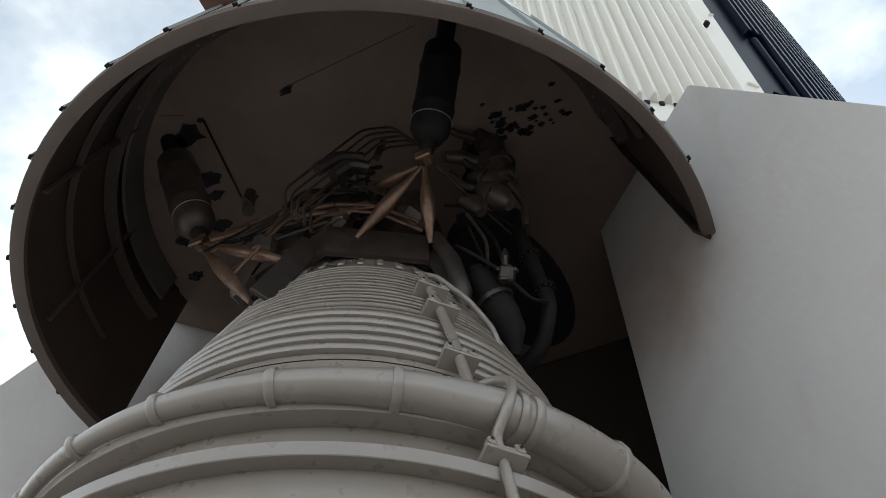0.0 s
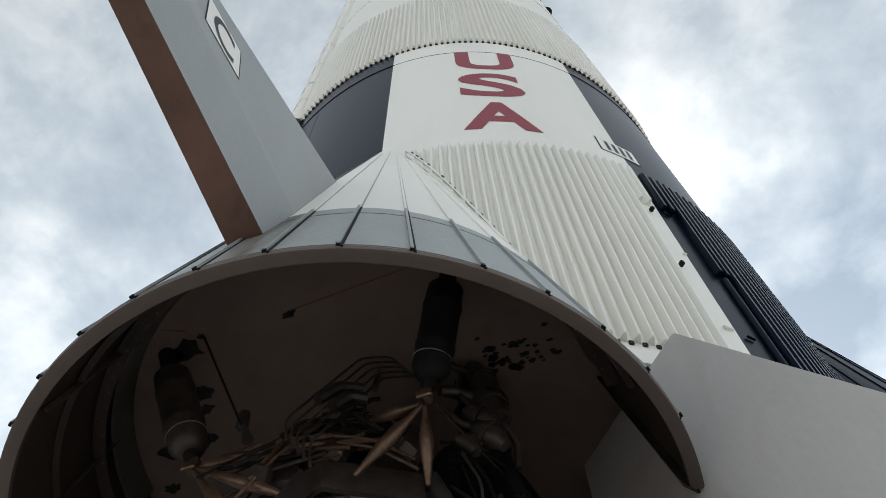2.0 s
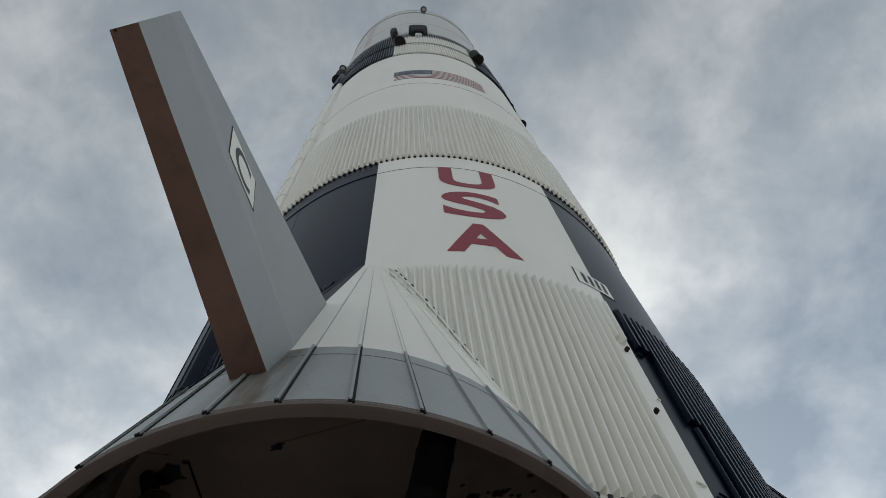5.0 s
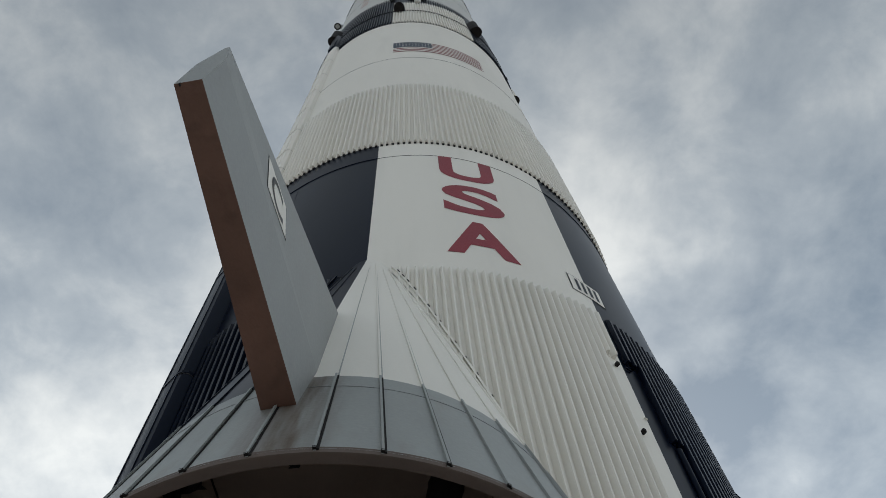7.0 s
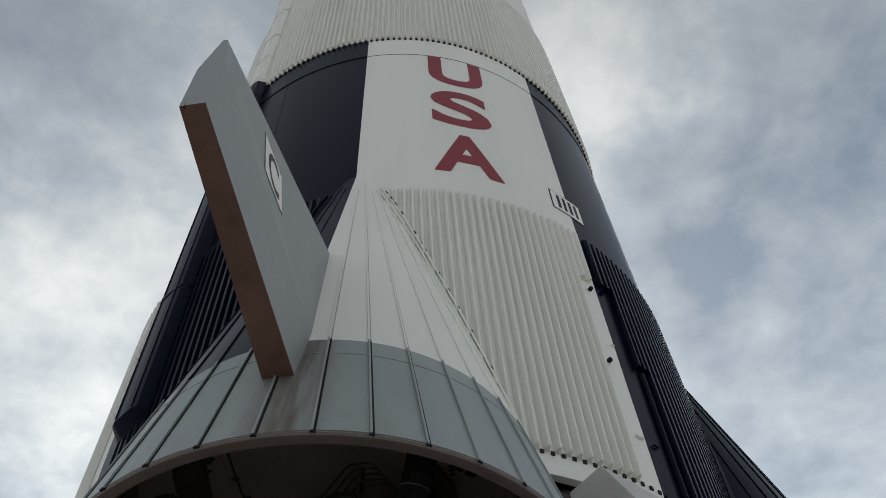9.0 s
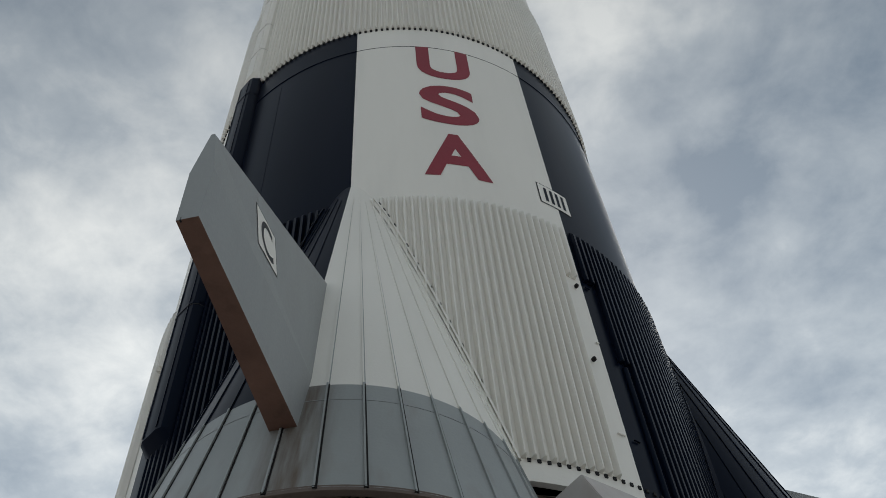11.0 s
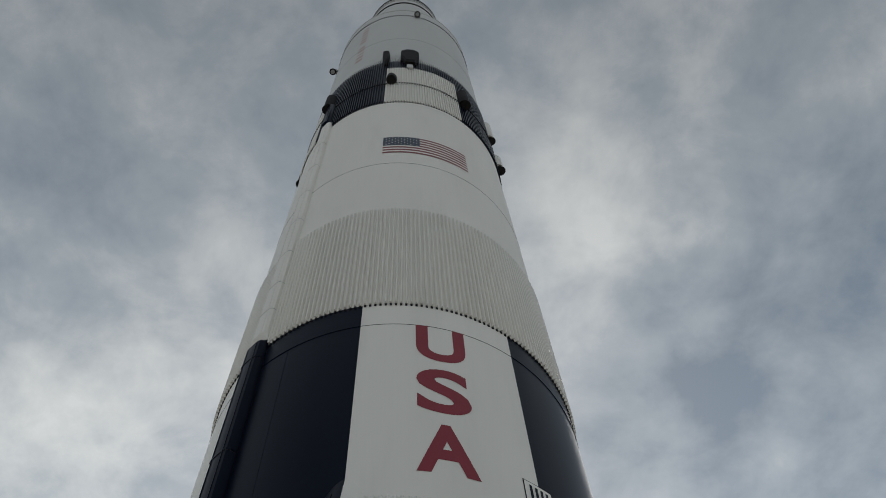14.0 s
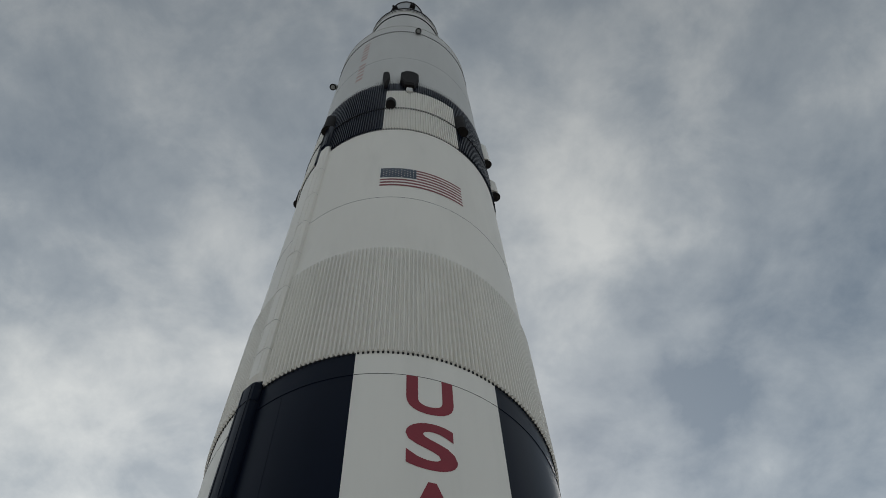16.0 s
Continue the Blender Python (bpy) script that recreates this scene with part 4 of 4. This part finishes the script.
# chamber, dome and frame above the nozzle
part("chamber", turned([(0.46, 6.72), (0.52, 7.0), (0.58, 7.3), (0.56, 7.42), (0.30, 7.6), (0.16, 7.7), (0.16, 7.9)], 0, 360, 48, E), BELL_DARK, engine, "dark chamber dome", True)
bm = bmesh.new()
rows = []
for rr, z in ((0.80, 6.16), (0.84, 6.16), (0.84, 6.44), (0.80, 6.44)):
    rows.append([polar(rr / math.cos(radians(22.5)), -59 + 22.5 + 45 * k, z, E) for k in range(8)])
grid(bm, rows + rows[:1], close=True)
part("outrigger_frame", bm, VALVE, engine, "dark eight-sided steel frame")
for a, b in (((0.03, -5.52, 6.30), (-0.12, -5.72, 5.60)), ((0.76, -5.12, 6.30), (0.90, -5.10, 5.85)), ((-0.75, -5.1, 6.3), (-0.95, -5.2, 5.75))):
    bm = bmesh.new()
    m = look(a, b)
    m.translation = (Vector(a) + Vector(b)) / 2
    box(bm, (0.035, 0.16, (Vector(a) - Vector(b)).length), m, 0.008)
    part("frame_leg", bm, BELL_DARK, engine, "dark flat leg")
bm = bmesh.new()
tube(bm, [(0.79, -5.19, 6.35), (0.88, -5.12, 6.1), (0.92, -5.06, 5.85), (0.88, -5.0, 5.65)], [0.05, 0.065, 0.07, 0.04], 14)
part("valve_body", bm, BELL_DARK, engine, "rounded dark valve body", True)


def spindle(a, b, r0, r1, name="strut", mat=None, lab="bronze tapered strut", parent=None):
    a, b = Vector(a), Vector(b)
    bm = bmesh.new()
    tube(bm, [a.lerp(b, k) for k in (0, 0.08, 0.2, 0.4, 0.6, 0.85, 0.95, 1)], [r0 * 0.6, r0 * 0.7, r0, r1, r1, r0, r0 * 0.7, r0 * 0.6], 12)
    return part(name, bm, mat or COPPER, parent or engine, lab, True)


for a, b in (((0.86, -5.56, 6.66), (0.37, -5.51, 6.18)), ((0.88, -5.56, 6.64), (0.80, -5.28, 6.16)), ((0.84, -5.56, 6.68), (0.36, -5.42, 6.86)),
             ((-0.80, -5.66, 6.58), (-0.05, -5.55, 6.10)), ((-0.82, -5.66, 6.56), (-0.20, -5.70, 5.60)), ((-0.80, -5.64, 6.62), (-0.30, -5.60, 6.62))):
    spindle(a, b, 0.028, 0.050)
for sx, low in ((1, (0.90, -5.58, 6.74)), (-1, (-0.86, -5.64, 6.66))):
    top = Vector((sx * 1.26, -5.98, 7.88))
    low = Vector(low)
    act = spindle(low, low.lerp(top, 0.16), 0.05, 0.06, "actuator", SOOT, "dark hydraulic actuator with its rod")
    bm = bmesh.new()
    g = 1.0 if sx > 0 else 1.06
    tube(bm, [low.lerp(top, k) for k in (0.09, 0.11, 0.17, 0.30, 0.31, 0.33, 0.34, 0.60, 0.61, 0.63, 0.64, 0.76, 0.79, 0.80)], [0.05 * g, 0.10 * g, 0.142 * g, 0.145 * g, 0.152 * g, 0.152 * g, 0.145 * g, 0.145 * g, 0.152 * g, 0.152 * g, 0.145 * g, 0.14 * g, 0.11 * g, 0.05 * g], 24)
    part("cylinder", bm, SOOT if sx > 0 else VALVE, act, "thick black cylinder with rings" if sx > 0 else "brown-stained cylinder with rings", True)
    bm = bmesh.new()
    tube(bm, [low.lerp(top, k) for k in (0.82, 1.0)], 0.07, 14)
    part("upper_rod", bm, SOOT, act, "", True)
    bm = bmesh.new()
    tube(bm, [low.lerp(top, 0.232), low.lerp(top, 0.238)], 0.1475 * g, 24)
    part("pale_ring", bm, METAL, act, "thin bright ring", True)
    bm = bmesh.new()
    box(bm, (0.07, 0.10, 0.16), Matrix.Translation(low), 0.02)
    box(bm, (0.12, 0.03, 0.08), Matrix.Translation(low + Vector((0, -0.05, -0.05))), 0.01)
    part("clevis", bm, COPPER, act, "bronze clevis")
# hydraulic lines over the dome
for k in range(5):
    o = Vector((0.036 * k, 0.032 * k, -0.044 * k))
    bm = bmesh.new()
    tube(bm, rounded([Vector((-0.02, -5.80, 6.36)) + o, Vector((-0.05, -5.82, 6.60)) + o, Vector((0.35, -5.58, 7.52)) + o, Vector((0.55, -5.47, 7.60)) + o, Vector((0.74, -5.42, 7.30)) + o * 0.3]), 0.0105, 8)
    part("hydraulic_line", bm, VALVE, engine, "thin dark bent pipe", True)
bm = bmesh.new()
box(bm, (0.03, 0.06, 0.42), Matrix.Translation((0.45, -5.45, 7.36)) @ Matrix.Rotation(radians(-12), 4, "X"), 0.008)
part("line_bracket", bm, BELL_DARK, engine, "flat bracket over the pipes")
for a, b, r in (((0.11, -5.72, 6.89), (0.37, -5.56, 7.11), 0.05), ((0.21, -5.66, 6.83), (0.41, -5.54, 6.98), 0.055), ((-0.75, -5.66, 6.60), (0.15, -5.50, 6.72), 0.022), ((-0.72, -5.68, 6.56), (0.55, -5.36, 6.66), 0.020), ((0.16, -5.50, 6.72), (0.70, -5.25, 6.50), 0.016), ((-0.45, -5.66, 6.05), (0.10, -5.55, 6.85), 0.014), ((-0.30, -5.62, 6.45), (0.06, -5.52, 6.95), 0.018), ((0.2, -5.5, 6.62), (0.72, -5.24, 6.40), 0.014)):
    bm = bmesh.new()
    mid = (Vector(a) + Vector(b)) / 2 + Vector((0, -0.03, 0.05))
    tube(bm, rounded([a, mid, b]), r, 10)
    part("pipe", bm, COPPER if r < 0.03 else BELL_DARK, engine, "bent metal pipe", True)
for p, sz, rot in (((0.33, -5.46, 7.08), (0.10, 0.10, 0.15), 20), ((-0.30, -5.6, 6.35), (0.16, 0.14, 0.16), 35), ((-0.42, -5.55, 6.0), (0.14, 0.16, 0.2), -15), ((-0.2, -5.45, 6.5), (0.2, 0.12, 0.3), 10), ((0.1, -5.35, 6.75), (0.3, 0.2, 0.5), -31), ((0.5, -5.08, 6.85), (0.4, 0.26, 0.4), -31), ((-0.62, -5.55, 7.2), (0.09, 0.09, 0.2), 15)):
    bm = bmesh.new()
    box(bm, sz, Matrix.Translation(p) @ Matrix.Rotation(radians(rot), 4, "Z") @ Matrix.Rotation(radians(rot * 0.5), 4, "X"), min(sz) * 0.28)
    part("valve_block", bm, VALVE, engine, "dark metal valve block")
for a, b in (((-0.90, -6.02, 7.89), (-0.36, -5.86, 6.60)), ((0.94, -5.50, 6.70), (1.20, -4.72, 6.72)), ((0.93, -4.9, 6.75), (1.06, -4.82, 6.15))):
    bm = bmesh.new()
    tube(bm, [a, b], 0.009, 8)
    part("tie_rod", bm, BELL_DARK if a[0] > 0 else SOOT, engine, "thin rod", True)
bm = bmesh.new()
tube(bm, [(-0.36, -5.86, 6.62), (-0.33, -5.85, 6.54), (-0.30, -5.84, 6.46)], [0.02, 0.035, 0.045], 12)
part("rod_end", bm, BELL_DARK, engine, "bronze rod end", True)
# pump, turbine and ducts at the engine's side
def bolted_flange(p, d, r, n, parent, mat):
    """A thin round flange with bolt heads, set across direction d."""
    p, d = Vector(p), Vector(d).normalized()
    u = d.orthogonal().normalized()
    w = d.cross(u)
    bm = bmesh.new()
    tube(bm, [p - d * 0.014, p + d * 0.014], r, 24)
    fl = part("flange", bm, mat, parent, "", True)
    bm = bmesh.new()
    for k in range(n):
        a = 2 * math.pi * k / n
        q = p + (u * math.cos(a) + w * math.sin(a)) * (r - 0.014)
        tube(bm, [q - d * 0.024, q + d * 0.024], 0.008, 6)
    tagged(part("flange_bolts", bm, BELL_DARK, fl), kind="stuff")


bm = bmesh.new()
tube(bm, [(0.98, -4.85, 7.85), (1.02, -4.8, 7.5), (1.03, -4.79, 7.44), (1.07, -4.76, 7.25), (1.11, -4.73, 7.0)], [0.09, 0.10, 0.14, 0.15, 0.08], 20)
tube(bm, [(0.8, -4.8, 7.0), (1.0, -4.74, 7.02), (1.15, -4.7, 7.02), (1.26, -4.66, 7.0)], [0.07, 0.11, 0.12, 0.05], 18)
pump = part("turbopump", bm, SOOT, engine, "dark pump casing", True)
bolted_flange((1.025, -4.795, 7.47), (0.03, 0.03, -0.2), 0.165, 16, pump, SOOT)
bolted_flange((1.09, -4.745, 7.12), (0.03, 0.03, -0.2), 0.15, 16, pump, SOOT)
bm = bmesh.new()
tube(bm, rounded([(1.20, -4.70, 7.05), (1.30, -4.64, 6.40), (1.36, -4.58, 6.0), (1.24, -4.46, 5.78), (0.98, -4.36, 5.7)]), 0.054, 16)
duct = part("exhaust_duct", bm, SOOT, engine, "thick dark duct bending down", True)
bolted_flange((1.285, -4.65, 6.5), (0.1, 0.06, -0.65), 0.082, 10, duct, SOOT)
bolted_flange((1.34, -4.61, 6.15), (0.08, 0.06, -0.45), 0.08, 10, duct, SOOT)
bm = bmesh.new()
tube(bm, [(0.98, -4.97, 6.16), (1.01, -4.92, 6.06), (1.05, -4.85, 5.95), (1.09, -4.79, 5.82), (1.12, -4.74, 5.70), (1.1, -4.66, 5.56)], [0.05, 0.10, 0.115, 0.115, 0.095, 0.04], 20)
hx = part("heat_exchanger", bm, SOOT, engine, "rounded dark casing with a bolted seam", True)
bolted_flange((1.06, -4.84, 5.92), (0.08, 0.12, -0.25), 0.132, 18, hx, BELL_DARK)
bm = bmesh.new()
m = Matrix.Translation((1.2, -4.97, 5.98)) @ Matrix.Rotation(radians(30), 4, "X") @ Matrix.Rotation(radians(20), 4, "Y")
box(bm, (0.10, 0.09, 0.12), m, 0.02)
box(bm, (0.14, 0.06, 0.03), m @ Matrix.Translation((0, 0, 0.03)), 0.008)
box(bm, (0.06, 0.11, 0.025), m @ Matrix.Translation((0, 0, -0.04)), 0.006)
tube(bm, [(1.2, -4.98, 6.05), (1.21, -5.0, 6.12), (1.215, -5.0, 6.2)], [0.02, 0.026, 0.014], 8)
part("drain_valve", bm, BELL_DARK, engine, "small dark valve")
for a, b, c in (((1.18, -4.98, 6.0), (1.02, -5.08, 6.16), (0.9, -5.1, 6.3)), ((1.22, -4.95, 5.92), (1.3, -4.8, 5.86), (1.36, -4.62, 6.0)), ((1.0, -5.0, 6.75), (1.12, -4.9, 6.5), (1.16, -4.86, 6.2)), ((0.85, -5.15, 6.75), (1.05, -5.0, 6.82), (1.24, -4.75, 6.75))):
    bm = bmesh.new()
    tube(bm, rounded([a, b, c]), 0.014, 8)
    part("pipe", bm, SOOT, engine, "thin bent pipe", True)
# stained valves crowding between the pump and the right-hand actuator
def valve(pts, rads, flanges=(), parent=None, mat=None):
    bm = bmesh.new()
    tube(bm, rounded(pts, 3, 0.4) if len(pts) != len(rads) else pts, rads if len(pts) == len(rads) else rads[0], 16)
    va = part("valve", bm, mat or VALVE, parent or engine, "brown-stained metal valve body", True)
    for p, d, r in flanges:
        bolted_flange(p, d, r, 10, va, VALVE)
    return va


valve([(1.10, -4.98, 7.86), (1.14, -4.97, 7.70), (1.20, -4.96, 7.55), (1.24, -4.95, 7.42)], [0.06, 0.10, 0.11, 0.07], [((1.17, -4.965, 7.62), (0.06, 0.01, -0.15), 0.125)])
valve([(1.16, -5.02, 7.40), (1.19, -5.01, 7.28), (1.24, -4.99, 7.12), (1.27, -4.98, 6.98)], [0.07, 0.125, 0.12, 0.06], [((1.215, -5.0, 7.2), (0.05, 0.02, -0.16), 0.14), ((1.26, -4.985, 7.03), (0.05, 0.02, -0.16), 0.11)])
valve([(1.02, -5.08, 7.12), (1.10, -5.06, 7.06), (1.18, -5.04, 7.0), (1.26, -5.02, 6.93)], [0.04, 0.075, 0.085, 0.05], [((1.14, -5.05, 7.03), (0.08, 0.02, -0.06), 0.10)])
valve([(1.10, -5.1, 6.88), (1.17, -5.08, 6.80), (1.25, -5.05, 6.72), (1.30, -5.03, 6.64)], [0.05, 0.10, 0.095, 0.045], [((1.2, -5.07, 6.76), (0.08, 0.02, -0.08), 0.115)])
valve([(0.98, -5.14, 6.76), (1.06, -5.1, 6.70), (1.10, -5.08, 6.60)], [0.05, 0.08, 0.04])
valve([(0.88, -5.22, 7.30), (0.98, -5.14, 7.34), (1.10, -5.06, 7.30)], [0.045, 0.06, 0.045])
for a, b, c, r in (((1.02, -5.1, 7.6), (1.0, -5.14, 7.3), (1.12, -5.08, 7.1), 0.022), ((1.24, -5.0, 7.5), (1.36, -4.98, 7.3), (1.32, -4.98, 7.0), 0.018), ((0.92, -5.2, 7.05), (1.02, -5.14, 6.9), (1.12, -5.1, 6.86), 0.026),
                   ((1.0, -5.12, 6.6), (1.1, -5.02, 6.35), (1.08, -4.98, 6.15), 0.012), ((0.9, -5.24, 7.7), (1.02, -5.12, 7.66), (1.12, -5.0, 7.74), 0.03), ((1.3, -5.0, 6.95), (1.38, -4.9, 6.8), (1.34, -4.84, 6.6), 0.03)):
    valve([a, b, c], [r])
# black opening in the plate behind the ducts
bm = bmesh.new()
bm.faces.new([bm.verts.new((0.76 + 0.47 * math.cos(k * math.pi / 24) + 0.10 * math.sin(k * math.pi / 24), -3.36 + 0.90 * math.sin(k * math.pi / 24), Z_CEIL - 0.014)) for k in range(48)])
part("plate_opening", bm, HOLE, next(o for o in fairing0.children if o.name.startswith("closing_plate")), "black oval opening in the plate")
# black spots where the plate's paint has peeled
PATCHES = [(-1.10, -5.95, 0.13), (-1.24, -5.92, 0.09), (-1.17, -5.52, 0.10), (-1.21, -5.36, 0.07), (-1.34, -5.07, 0.09), (-1.88, -4.68, 0.07), (-1.70, -5.06, 0.11), (-0.92, -6.03, 0.03), (-0.93, -5.21, 0.04), (-0.16, -5.97, 0.045), (-0.12, -5.99, 0.03), (1.22, -5.21, 0.02), (1.79, -5.15, 0.025)]
rng = random.Random(7)
for k in range(44):
    # a scatter of small flakes running out to the wall
    u = rng.random()
    PATCHES.append((1.22 + 0.66 * u + rng.uniform(-0.03, 0.03), -4.93 + rng.uniform(-0.17, 0.15) * (1 - 0.3 * u), rng.uniform(0.012, 0.034) * (1.3 - 0.5 * u)))
plate0 = next(o for o in fairing0.children if o.name.startswith("closing_plate"))
rng = random.Random(4)
for cx, cy, sz in PATCHES:
    bm = bmesh.new()
    k0 = rng.random() * 9
    vs = []
    for k in range(18):
        a = 2 * math.pi * k / 18
        rr = sz * (0.55 + 0.9 * abs(noise.noise(Vector((math.cos(a) * 1.6 + k0, math.sin(a) * 1.6, k0)))) + 0.25 * rng.random())
        vs.append(bm.verts.new((cx + rr * math.cos(a) * 1.25, cy + rr * math.sin(a) * 0.8, Z_CEIL - 0.012)))
    bm.faces.new(vs)
    part("peeled_patch", bm, HOLE, plate0, "black patch of peeled paint")
for a, b in (((-0.14, -6.0), (1.0, -6.04)), ((-1.2, -6.2), (-1.02, -6.12))):
    bm = bmesh.new()
    d = Vector(b) - Vector(a)
    box(bm, (d.length, 0.008, 0.008), Matrix.Translation(((a[0] + b[0]) / 2, (a[1] + b[1]) / 2, Z_CEIL - 0.010)) @ Matrix.Rotation(math.atan2(d.y, d.x), 4, "Z"))
    part("plate_joint", bm, RUST, plate0, "thin rusty joint")

# small pipework round the dome
rng = random.Random(11)
for k in range(30):
    side = -1 if k % 3 else 1
    a = Vector((side * rng.uniform(0.15, 0.75), rng.uniform(-5.7, -5.35), rng.uniform(6.35, 6.75)))
    b = Vector((rng.uniform(-0.35, 0.55), rng.uniform(-5.5, -5.2), rng.uniform(6.5, 7.3)))
    mid = (a + b) / 2 + Vector((rng.uniform(-0.12, 0.12), rng.uniform(-0.12, 0.0), rng.uniform(-0.1, 0.2)))
    bm = bmesh.new()
    tube(bm, rounded([a, mid, b]), rng.choice((0.008, 0.011, 0.016)), 8)
    part("pipe", bm, rng.choice((BELL_DARK, COPPER, SOOT)), engine, "thin bent pipe", True)
